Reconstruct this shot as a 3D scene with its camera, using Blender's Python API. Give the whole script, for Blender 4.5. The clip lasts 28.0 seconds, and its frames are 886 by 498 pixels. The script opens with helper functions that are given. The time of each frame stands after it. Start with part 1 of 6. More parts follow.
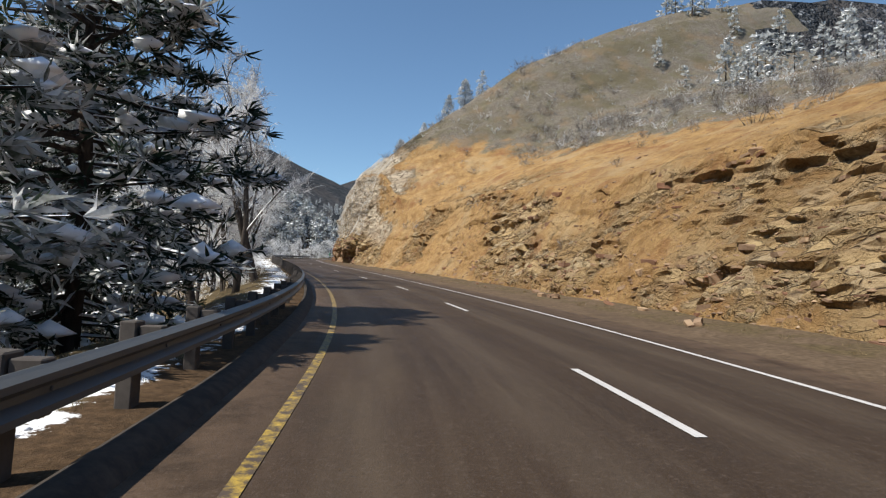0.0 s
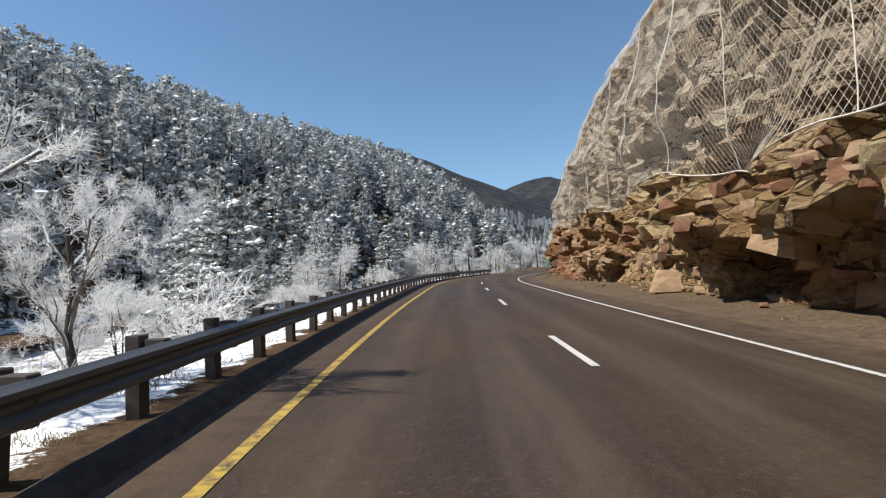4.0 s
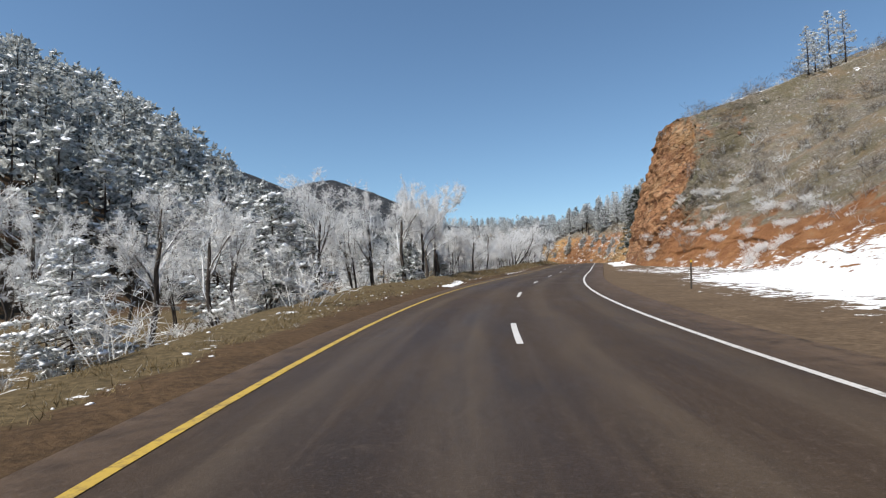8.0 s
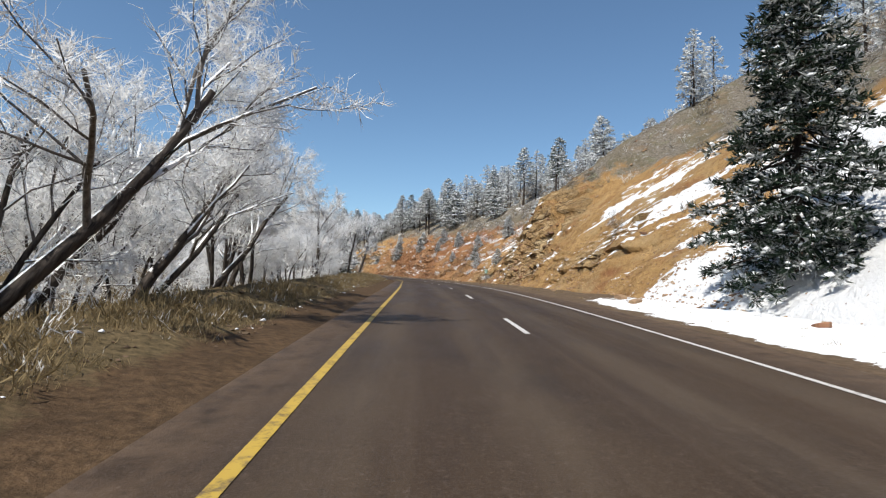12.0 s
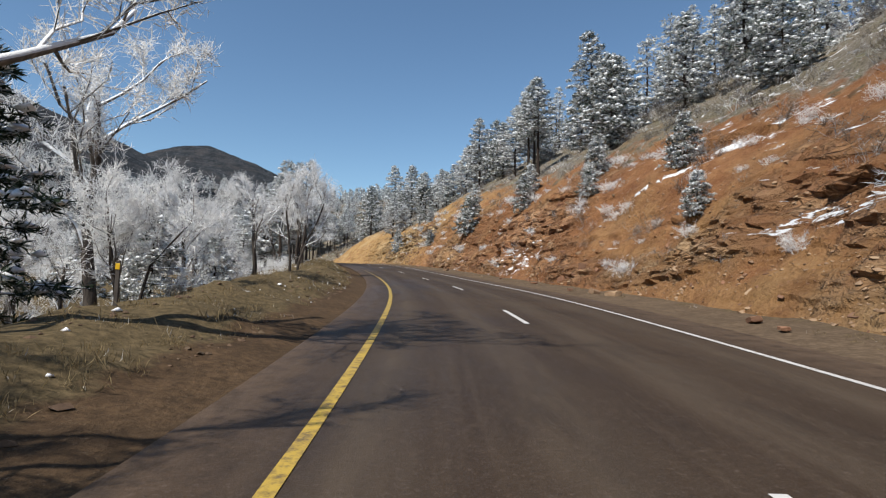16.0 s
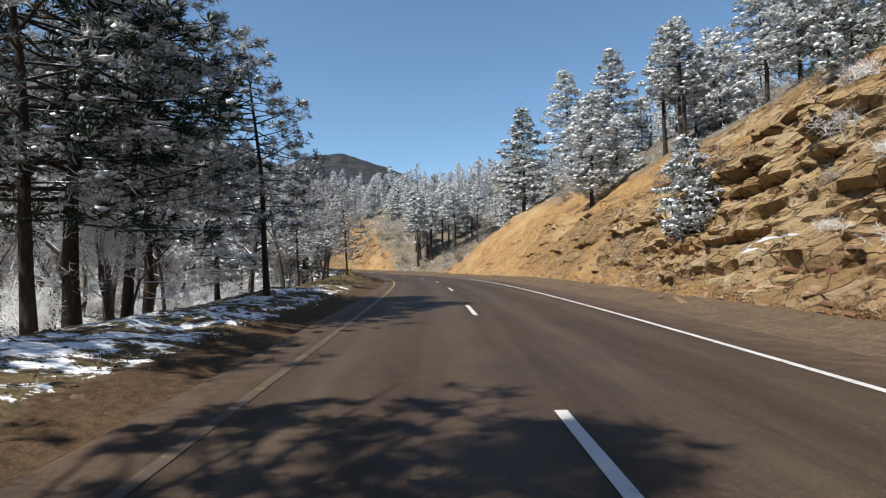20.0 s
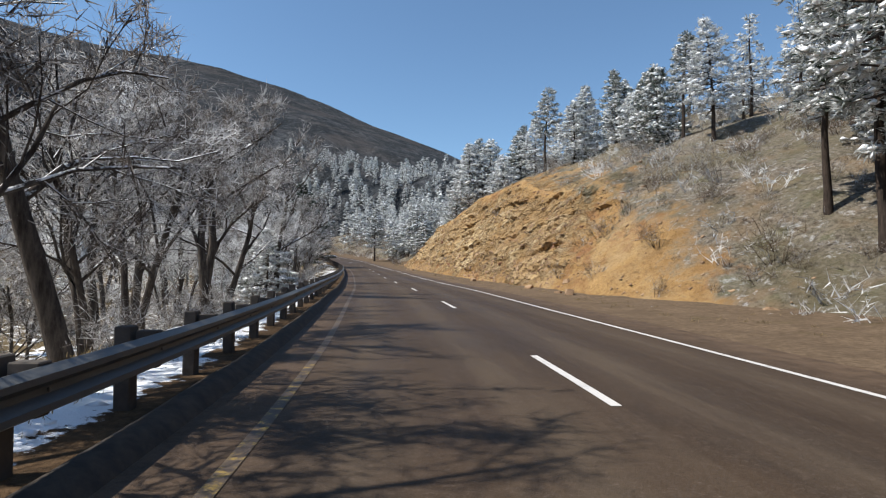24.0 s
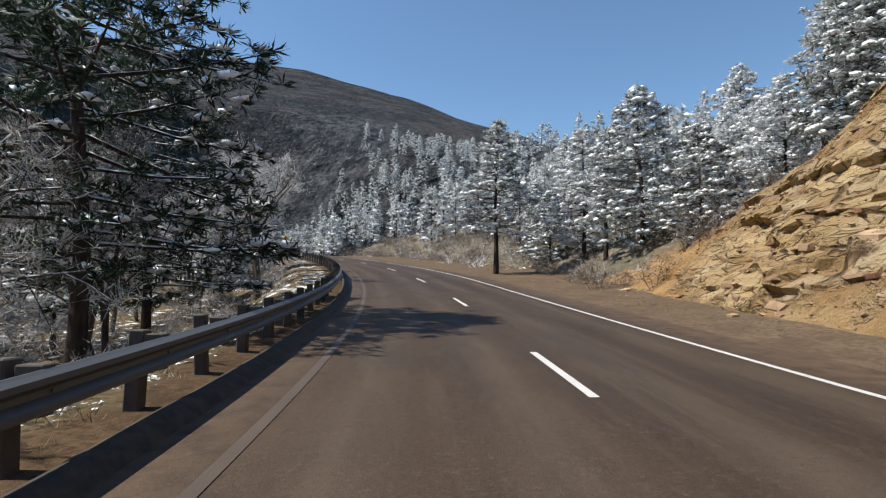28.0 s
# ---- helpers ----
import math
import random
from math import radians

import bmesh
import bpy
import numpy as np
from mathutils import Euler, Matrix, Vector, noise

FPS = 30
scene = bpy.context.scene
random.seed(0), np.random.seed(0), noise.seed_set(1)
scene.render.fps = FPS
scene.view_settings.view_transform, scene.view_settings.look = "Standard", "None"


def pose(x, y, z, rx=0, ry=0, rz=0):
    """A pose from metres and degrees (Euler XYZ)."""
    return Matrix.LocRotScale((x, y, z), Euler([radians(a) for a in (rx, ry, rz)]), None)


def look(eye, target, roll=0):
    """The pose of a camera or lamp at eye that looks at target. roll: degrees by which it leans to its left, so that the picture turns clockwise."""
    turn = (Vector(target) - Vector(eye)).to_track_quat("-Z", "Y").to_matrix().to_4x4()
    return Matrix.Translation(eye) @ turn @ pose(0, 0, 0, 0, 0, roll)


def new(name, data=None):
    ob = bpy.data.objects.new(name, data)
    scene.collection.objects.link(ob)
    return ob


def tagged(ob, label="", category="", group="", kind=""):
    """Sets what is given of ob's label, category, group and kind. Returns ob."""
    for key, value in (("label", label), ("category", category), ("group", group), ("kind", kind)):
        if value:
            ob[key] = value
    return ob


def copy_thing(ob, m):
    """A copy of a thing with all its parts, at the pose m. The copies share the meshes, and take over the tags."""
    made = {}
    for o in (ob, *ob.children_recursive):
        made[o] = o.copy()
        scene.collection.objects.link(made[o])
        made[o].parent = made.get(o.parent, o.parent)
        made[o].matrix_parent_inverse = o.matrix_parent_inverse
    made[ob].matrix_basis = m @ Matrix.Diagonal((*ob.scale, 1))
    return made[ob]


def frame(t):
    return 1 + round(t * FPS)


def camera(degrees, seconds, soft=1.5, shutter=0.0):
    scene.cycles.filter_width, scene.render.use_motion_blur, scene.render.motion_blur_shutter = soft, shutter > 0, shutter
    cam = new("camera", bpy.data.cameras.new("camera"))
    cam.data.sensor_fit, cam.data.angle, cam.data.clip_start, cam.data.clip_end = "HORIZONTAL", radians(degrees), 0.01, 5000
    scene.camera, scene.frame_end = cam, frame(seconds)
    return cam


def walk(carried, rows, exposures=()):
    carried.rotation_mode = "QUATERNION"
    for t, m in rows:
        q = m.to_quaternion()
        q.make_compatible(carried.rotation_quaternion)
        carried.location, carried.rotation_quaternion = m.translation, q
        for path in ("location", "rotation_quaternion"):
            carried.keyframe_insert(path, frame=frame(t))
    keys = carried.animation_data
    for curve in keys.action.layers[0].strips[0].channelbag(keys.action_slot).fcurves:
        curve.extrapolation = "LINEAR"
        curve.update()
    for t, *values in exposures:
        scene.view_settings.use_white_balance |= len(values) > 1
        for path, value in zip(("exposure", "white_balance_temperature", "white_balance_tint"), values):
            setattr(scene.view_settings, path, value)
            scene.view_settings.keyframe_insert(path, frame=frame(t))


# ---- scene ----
LENS = 2 * math.degrees(math.atan(784 / 1025))
EYE = 1.42
# Seconds and metres from the camera to the dashed line.
LANE_OFFSET = [(0, 2.5), (3, 1.62), (5.5, 2.0), (7, 1.12), (8, 0.75), (11, 2.2), (14.5, 1.5), (17, 2.5), (18, 1.9), (20, 1.3), (22.5, 2.2), (24, 2.35), (25, 1.6), (28, 1.9)]
# Seconds, place, yaw, pitch and lean to the left.
PATH = [
    (0, 0.000, 0.000, 1.420, -0.588, 3.198, 2.161),
    (0.5, -0.732, 10.656, 1.677, 4.276, 3.486, 2.370),
    (1, -2.437, 21.206, 2.024, 8.995, 3.956, 1.953),
    (1.5, -4.712, 31.670, 2.413, 13.243, 4.462, 0.953),
    (2, -7.352, 42.060, 2.827, 16.420, 4.383, 0.323),
    (2.5, -10.382, 52.292, 3.309, 17.417, 4.569, -0.330),
    (3, -13.557, 62.483, 3.791, 17.656, 4.809, -2.122),
    (3.5, -17.061, 72.603, 4.243, 16.826, 4.450, -2.525),
    (4, -20.253, 82.807, 4.694, 15.543, 3.862, -1.650),
    (4.5, -23.227, 93.078, 5.120, 14.380, 3.574, -0.752),
    (5, -26.008, 103.404, 5.525, 13.396, 3.481, -0.276),
    (5.5, -28.583, 113.784, 5.917, 12.097, 3.458, -0.300),
    (6, -30.834, 124.239, 6.304, 9.829, 3.471, -0.765),
    (6.5, -32.580, 134.789, 6.691, 6.583, 3.521, -1.464),
    (7, -33.556, 145.425, 7.082, 2.595, 3.567, -1.819),
    (7.5, -33.670, 156.113, 7.481, -1.659, 3.718, -2.096),
    (8, -33.124, 166.819, 7.916, -5.983, 4.007, -1.600),
    (8.5, -31.804, 177.414, 8.389, -10.351, 4.244, -0.742),
    (9, -29.727, 187.888, 8.883, -14.658, 4.544, 0.268),
    (9.5, -26.980, 198.193, 9.379, -18.264, 4.520, 0.520),
    (10, -23.659, 208.332, 9.875, -20.890, 4.580, 0.182),
    (10.5, -20.027, 218.347, 10.379, -22.360, 4.421, 0.059),
    (11, -16.264, 228.430, 10.900, -23.052, 4.214, 0.538),
    (11.5, -12.322, 238.401, 11.472, -23.382, 4.318, 1.518),
    (12, -8.327, 248.306, 12.075, -23.366, 4.507, 1.864),
    (12.5, -4.318, 258.202, 12.678, -23.162, 4.783, 1.802),
    (13, -0.349, 268.125, 13.220, -22.905, 4.295, 0.938),
    (13.5, 3.560, 278.076, 13.688, -22.453, 3.697, 0.017),
    (14, 7.361, 288.072, 14.080, -21.653, 3.025, -0.679),
    (14.5, 10.990, 298.135, 14.412, -20.469, 2.343, -0.875),
    (15, 14.495, 308.217, 14.733, -18.966, 2.719, 0.036),
    (15.5, 17.684, 318.405, 15.064, -17.149, 2.866, 0.987),
    (16, 20.512, 328.716, 15.423, -15.330, 3.045, 1.403),
    (16.5, 22.942, 339.148, 15.824, -13.513, 3.052, 1.282),
    (17, 25.021, 349.668, 16.227, -11.491, 3.418, 1.104),
    (17.5, 26.851, 360.234, 16.577, -9.147, 3.861, 0.545),
    (18, 28.332, 370.872, 16.939, -6.910, 3.704, 0.268),
    (18.5, 29.198, 381.549, 17.449, -5.005, 3.771, 0.420),
    (19, 29.676, 392.235, 17.976, -3.589, 3.481, -0.021),
    (19.5, 29.980, 402.909, 18.444, -2.767, 3.103, -0.799),
    (20, 30.170, 413.583, 18.806, -1.979, 2.816, -0.927),
    (20.5, 30.244, 424.196, 19.137, -1.226, 2.852, -0.922),
    (21, 30.185, 434.892, 19.422, -0.572, 2.848, -0.507),
    (21.5, 29.963, 445.588, 19.673, 0.534, 2.682, 0.009),
    (22, 29.442, 456.273, 19.894, 2.618, 2.373, 0.569),
    (22.5, 28.431, 466.924, 20.099, 5.808, 2.076, 1.107),
    (23, 26.714, 477.476, 20.316, 9.726, 2.572, 1.283),
    (23.5, 24.342, 487.897, 20.555, 13.658, 2.856, 1.102),
    (24, 21.224, 498.112, 20.840, 17.295, 3.617, 0.568),
    (24.5, 17.477, 508.112, 21.183, 20.293, 3.721, -0.110),
    (25, 13.310, 517.937, 21.597, 22.527, 3.942, -0.609),
    (25.5, 8.867, 527.631, 22.014, 23.750, 4.000, -0.824),
    (26, 4.125, 537.211, 22.375, 24.342, 4.086, -1.040),
    (26.5, -0.660, 546.796, 22.795, 24.661, 4.112, -0.992),
    (27, -5.476, 556.394, 23.258, 24.834, 4.207, -0.692),
    (27.5, -10.399, 565.895, 23.778, 25.306, 4.421, -0.060),
    (28, -15.385, 575.369, 24.351, 26.681, 4.741, 0.102),
]
cam = camera(LENS, 28.0, soft=1.2)
walk(cam, [(t, Matrix.Translation((x, y, z)) @ pose(0, 0, 0, 0, 0, yaw) @ pose(0, 0, 0, 90 + p) @ pose(0, 0, 0, 0, 0, r)) for t, x, y, z, yaw, p, r in PATH],
     exposures=[(0, 0.46), (6, 0.52), (9, 0.32), (12, 0.38), (16, 0.32), (18, 0.50), (20, 0.60), (23, 0.62), (28, 0.66)])

# ---- world and light ----
SUN_AZ, SUN_EL = radians(240), radians(53)
world = bpy.data.worlds.new("sky")
scene.world = world
world.use_nodes = True
wn = world.node_tree.nodes
sky = wn.new("ShaderNodeTexSky")
sky.sky_type, sky.sun_disc = "NISHITA", False
sky.sun_elevation, sky.sun_rotation = SUN_EL, SUN_AZ
sky.altitude, sky.air_density, sky.dust_density, sky.ozone_density = 900, 1.0, 0.3, 1.6
wn["Background"].inputs["Strength"].default_value = 0.102
tint = wn.new("ShaderNodeMix")
tint.data_type, tint.blend_type = "RGBA", "MULTIPLY"
tint.inputs[0].default_value, tint.inputs[7].default_value = 1.0, (0.85, 0.98, 1.01, 1)
world.node_tree.links.new(sky.outputs["Color"], tint.inputs[6])
world.node_tree.links.new(tint.outputs[2], wn["Background"].inputs["Color"])
sun = new("sun", bpy.data.lights.new("sun", "SUN"))
sun.data.energy, sun.data.angle, sun.data.color = 4.3, radians(0.5), (1.0, 0.955, 0.88)
sd = Vector((math.sin(SUN_AZ) * math.cos(SUN_EL), math.cos(SUN_AZ) * math.cos(SUN_EL), math.sin(SUN_EL)))
sun.matrix_world = look(sd * 200, (0, 0, 0))
scene.view_settings.exposure = 0.35

# ---- small helpers ----
rng = np.random.default_rng(7)


def _hash(i, j, k):
    v = np.sin(i * 127.1 + j * 311.7 + k * 74.7) * 43758.5453
    return v - np.floor(v)


def vnoise(x, y, z=0.0):
    """Smooth value noise, 0 to 1."""
    x, y, z = np.broadcast_arrays(np.asarray(x, float), np.asarray(y, float), np.asarray(z, float))
    i, j, k = np.floor(x), np.floor(y), np.floor(z)
    u, v, w = x - i, y - j, z - k
    u, v, w = u * u * (3 - 2 * u), v * v * (3 - 2 * v), w * w * (3 - 2 * w)
    out = 0.0
    for a in (0, 1):
        for b in (0, 1):
            for c in (0, 1):
                out = out + _hash(i + a, j + b, k + c) * (u if a else 1 - u) * (v if b else 1 - v) * (w if c else 1 - w)
    return out


def fbm(x, y, z=0.0, octaves=4):
    out, amp, total = 0.0, 1.0, 0.0
    for o in range(octaves):
        out = out + amp * vnoise(x * 2**o + 17.3 * o, y * 2**o - 9.1 * o, np.asarray(z) * 2**o + 5.7 * o)
        total, amp = total + amp, amp * 0.5
    return out / total


def mesh(name, verts, faces, mats, idx=None, smooth=False, attrs=()):
    """A mesh from arrays; faces all triangles or all quads."""
    verts, faces = np.asarray(verts, np.float32), np.asarray(faces, np.int32)
    me = bpy.data.meshes.new(name)
    n = faces.shape[1]
    me.vertices.add(len(verts))
    me.vertices.foreach_set("co", verts.ravel())
    me.loops.add(faces.size)
    me.loops.foreach_set("vertex_index", faces.ravel())
    me.polygons.add(len(faces))
    me.polygons.foreach_set("loop_start", np.arange(0, faces.size, n, dtype=np.int32))
    for m in mats if isinstance(mats, (list, tuple)) else [mats]:
        me.materials.append(m)
    if idx is not None:
        me.polygons.foreach_set("material_index", np.asarray(idx, np.int32))
    me.polygons.foreach_set("use_smooth", np.array(np.broadcast_to(smooth, len(faces))))
    for key, values in attrs:
        me.attributes.new(key, "FLOAT", "POINT").data.foreach_set("value", np.asarray(values, np.float32).ravel())
    me.update(calc_edges=True)
    me.validate()
    return me


def grid_faces(rows, cols):
    a = np.arange(rows * cols).reshape(rows, cols)
    return np.stack([a[:-1, :-1], a[1:, :-1], a[1:, 1:], a[:-1, 1:]], -1).reshape(-1, 4)


def part(name, me, parent, label=""):
    ob = new(name, me)
    ob.parent = parent
    return tagged(ob, label)


def thing(name, label, category, group="", at=None):
    ob = new(name)
    ob.empty_display_size = 0.2
    if at is not None:
        ob.matrix_basis = at
    return tagged(ob, label, category, group)


def box(sx, sy, sz, cx=0, cy=0, cz=0, bevel=0.0):
    bm = bmesh.new()
    bmesh.ops.create_cube(bm, size=1)
    for v in bm.verts:
        v.co = Vector((v.co.x * sx + cx, v.co.y * sy + cy, v.co.z * sz + cz))
    if bevel:
        bmesh.ops.bevel(bm, geom=bm.edges[:], offset=bevel, segments=1, affect="EDGES")
    return bm


def done(name, bm, mat):
    me = bpy.data.meshes.new(name)
    bm.to_mesh(me)
    bm.free()
    me.materials.append(mat)
    return me


# ---- the line of the road: s metres along it, d metres to the right of its dashed line ----
PACE = 21.4
_t = np.array([r[0] for r in PATH])
_xyz = np.array([[r[1], r[2], r[3] - EYE] for r in PATH])
_head = np.unwrap(np.arctan2(-np.gradient(_xyz[:, 0]), np.gradient(_xyz[:, 1])))
_off = np.interp(_t, *np.array(LANE_OFFSET).T)
_c = _xyz + np.stack([np.cos(_head), np.sin(_head), 0 * _head], 1) * _off[:, None]
_s0 = _t * PACE
_fine = np.arange(0, _s0[-1] + 0.01, 1.0)
_kern = np.hanning(23) / np.hanning(23).sum()


def _soft(column):
    line = np.interp(_fine, _s0, column)
    line = np.r_[2 * line[0] - line[11:0:-1], line, 2 * line[-1] - line[-2:-13:-1]]
    return np.convolve(line, _kern, "valid")


_line = np.stack([_soft(c) for c in _c.T], 1)
# Before the start it runs on straight, after the end it goes on turning to the left.
_dir = _line[0] - _line[4]
_before = _line[0] + _dir / np.linalg.norm(_dir) * np.arange(80, 0, -1)[:, None]
_v = (_line[-1] - _line[-6]) / 5
_after, _p, _h = [], _line[-1], math.atan2(-_v[0], _v[1])
for _k in range(260):
    _h += np.interp(_k, [0, 48, 65, 140, 180], [0.004, 0.0071, 0.0015, 0.0015, 0.0])
    _p = _p + (-math.sin(_h), math.cos(_h), np.interp(_k, [0, 10, 30, 80, 150], [0.04, 0.06, 0.096, 0.09, 0.03]))
    _after.append(_p)
LINE = np.concatenate([_before, _line, np.array(_after)])
LINE_S = np.arange(len(LINE)) - 80.0
S_END = LINE_S[-1]
_tan = np.gradient(LINE, axis=0)
_tan[:, 2] = 0
_tan /= np.linalg.norm(_tan, axis=1, keepdims=True)
SIDE = np.stack([_tan[:, 1], -_tan[:, 0], 0 * _tan[:, 0]], 1)


def at(s, d, h=0.0):
    """World places for road coordinates; h above the road."""
    s, d, h = np.broadcast_arrays(np.asarray(s, float), np.asarray(d, float), np.asarray(h, float))
    c = np.stack([np.interp(s, LINE_S, LINE[:, k]) for k in range(3)], -1)
    n = np.stack([np.interp(s, LINE_S, SIDE[:, k]) for k in range(2)], -1)
    c[..., :2] += n * d[..., None]
    c[..., 2] += h
    return c


def heading(s):
    """The road's yaw there, in degrees."""
    n = [float(np.interp(s, LINE_S, SIDE[:, k])) for k in range(2)]
    return math.degrees(math.atan2(n[1], n[0]))


def road_coords(x, y):
    """s and d of world places."""
    s, d = np.empty(len(x)), np.empty(len(x))
    pts, line = np.stack([x, y], 1), LINE[::2, :2]
    for a in range(0, len(x), 4000):
        dist = ((pts[a : a + 4000, None] - line[None]) ** 2).sum(-1)
        n = dist.argmin(1) * 2
        off = pts[a : a + 4000] - LINE[n, :2]
        s[a : a + 4000] = LINE_S[n]
        d[a : a + 4000] = np.sign((off * SIDE[n, :2]).sum(1)) * np.sqrt((off**2).sum(1))
    return s, d


def key(s, *pairs):
    return np.interp(s, [p[0] for p in pairs], [p[1] for p in pairs])


# ---- the lie of the land ----
def foot(s):
    """Where the right-hand slope begins."""
    return key(s, (-20, 8), (45, 8.5), (70, 8), (86, 7.0), (95, 7.3), (140, 7.3), (153, 6.3), (168, 5.9), (174, 15), (205, 16), (226, 13), (240, 9), (256, 8.2), (264, 7.8), (268, 9),
               (275, 9), (290, 7.5), (318, 7.5), (322, 8.5), (340, 7), (440, 7), (470, 8), (505, 8), (514, 10), (530, 11), (540, 7.5), (600, 7), (614, 7.2), (622, 8.2), (634, 10.5), (646, 13), (860, 13))


def face_height(s):
    return key(s, (-20, 6), (30, 6.5), (48, 8), (70, 8), (79, 10), (85, 13.5), (96, 15), (120, 14), (150, 12), (169, 11), (175, 3), (210, 3), (228, 4), (240, 7), (248, 13), (254, 19.5),
               (264, 19.5), (268, 3), (275, 3), (290, 5), (310, 4), (316, 9), (328, 8), (334, 3), (350, 4), (372, 6), (390, 7), (410, 6), (440, 8), (465, 6),
               (500, 6), (512, 2), (530, 2), (540, 4), (550, 7), (560, 7.5), (574, 10.5), (590, 10.5), (603, 8.5), (614, 7.5), (628, 3), (860, 2))


def face_slope(s):
    return key(s, (-20, 55), (45, 62), (70, 58), (86, 78), (100, 84), (150, 80), (169, 76), (175, 32), (215, 35), (232, 40), (242, 48), (250, 62), (256, 71), (264, 74), (268, 38), (275, 36),
               (290, 45), (312, 50), (318, 66), (328, 60), (335, 45), (370, 50), (395, 58), (440, 56), (470, 45), (500, 45), (512, 30), (530, 30), (542, 46), (552, 57),
               (590, 56), (616, 54), (628, 28), (860, 20))


def upper_slope(s):
    return key(s, (-20, 23), (40, 25), (75, 33), (90, 46), (105, 40), (169, 42), (176, 30), (200, 32), (235, 34), (250, 16), (262, 16), (270, 34), (280, 40), (300, 41), (340, 40), (400, 38), (440, 36),
               (470, 36), (500, 35), (530, 28), (545, 25), (590, 25), (625, 26), (640, 24), (700, 18), (860, 18))


def right_height(s, d):
    """Height over the road on the right-hand side."""
    b, h, a, u = foot(s), face_height(s), np.radians(face_slope(s)), np.radians(upper_slope(s))
    run = h / np.tan(a)
    e = np.maximum(d - b - run, 0)
    top = key(s, (-20, 62), (80, 55), (160, 48), (250, 52), (340, 48), (440, 38), (500, 30), (560, 32), (640, 30))
    rise = e * np.tan(u)
    rise = top * (1 - np.exp(-rise / top)) * 1.0
    return np.where(d < b, 0.0, np.clip((d - b) / np.maximum(run, 1e-3), 0, 1) * h) + rise


def left_height(s, d):
    """Height over the road on the left-hand side; d is below zero."""
    e = -d
    lip = key(s, (180, 6.2), (195, 8.5), (300, 9.5), (420, 9), (500, 8.5), (512, 6.2))
    drop = key(s, (-20, 3.0), (60, 2.2), (120, 3.0), (200, 2.0), (300, 2.2), (330, 3.5), (380, 3.0), (420, 1.2), (450, 1.0), (500, 2.0), (560, 2.6))
    fall = np.clip((e - lip) / 6.0, 0, 1)
    base = -drop * fall * fall * (3 - 2 * fall)
    hill_at = key(s, (-80, 34), (60, 36), (150, 42), (230, 52), (300, 64), (345, 90), (380, 200))
    hill = np.maximum(e - hill_at, 0) * 1.1
    crest = key(s, (-80, 115), (60, 116), (110, 97), (150, 83), (240, 72), (300, 74), (345, 30), (380, 2))
    return base + crest * (1 - np.exp(-hill / np.maximum(crest, 1)))


# The high ridge across the valley: bearing to the left and rise, in degrees, from the middle of the road.
RIDGE = [(10 - 850 * math.sin(radians(a)), 450 + 850 * math.cos(radians(a)), 18 + 850 * math.tan(radians(e)))
         for a, e in ((-40, 3), (-10, 4), (5, 5.5), (10.5, 7.6), (14.5, 9.6), (19.5, 12.2), (24, 14.4), (27.5, 16.0), (31.5, 18.0), (36.5, 19.0), (49, 19.6), (61, 21.0), (80, 19.5), (110, 15))]


def far_height(x, y):
    """Mountains beyond the valley."""
    best = np.full(x.shape, -50.0)
    for (x0, y0, z0), (x1, y1, z1) in zip(RIDGE, RIDGE[1:]):
        l2 = (x1 - x0) ** 2 + (y1 - y0) ** 2
        f = np.clip(((x - x0) * (x1 - x0) + (y - y0) * (y1 - y0)) / l2, 0, 1)
        dist = np.hypot(x - x0 - f * (x1 - x0), y - y0 - f * (y1 - y0))
        best = np.maximum(best, z0 + f * (z1 - z0) - 0.46 * dist)
    dome = 375 - 0.48 * np.hypot(np.hypot(x + 204, y - 1916), 70)
    north = 22 + (y - 655) * 0.55 - np.maximum(-50 - x, 0) * 0.35
    north = np.where(y > 640, np.minimum(north, 74), -50)
    best = np.maximum(np.maximum(best, dome), north)
    return best + 30 * (fbm(x / 150, y / 150, 7.0, 5) - 0.5) * np.clip((np.hypot(x, y - 450) - 600) / 600, 0, 1) + 14 * (fbm(x / 90, y / 90, 3.0) - 0.5) + 5 * (fbm(x / 22, y / 22, 1.0, 2) - 0.5)


def land(x, y, s=None, d=None):
    """Height of the ground away from the road."""
    if s is None:
        s, d = road_coords(x, y)
    z = np.interp(s, LINE_S, LINE[:, 2])
    near = z + np.where(d > 0, right_height(s, d), left_height(s, d))
    far = far_height(x, y)
    w = np.clip((np.abs(d) - 40) / 40, 0, 1)
    return np.where(far > near, near + (far - near) * w, near)


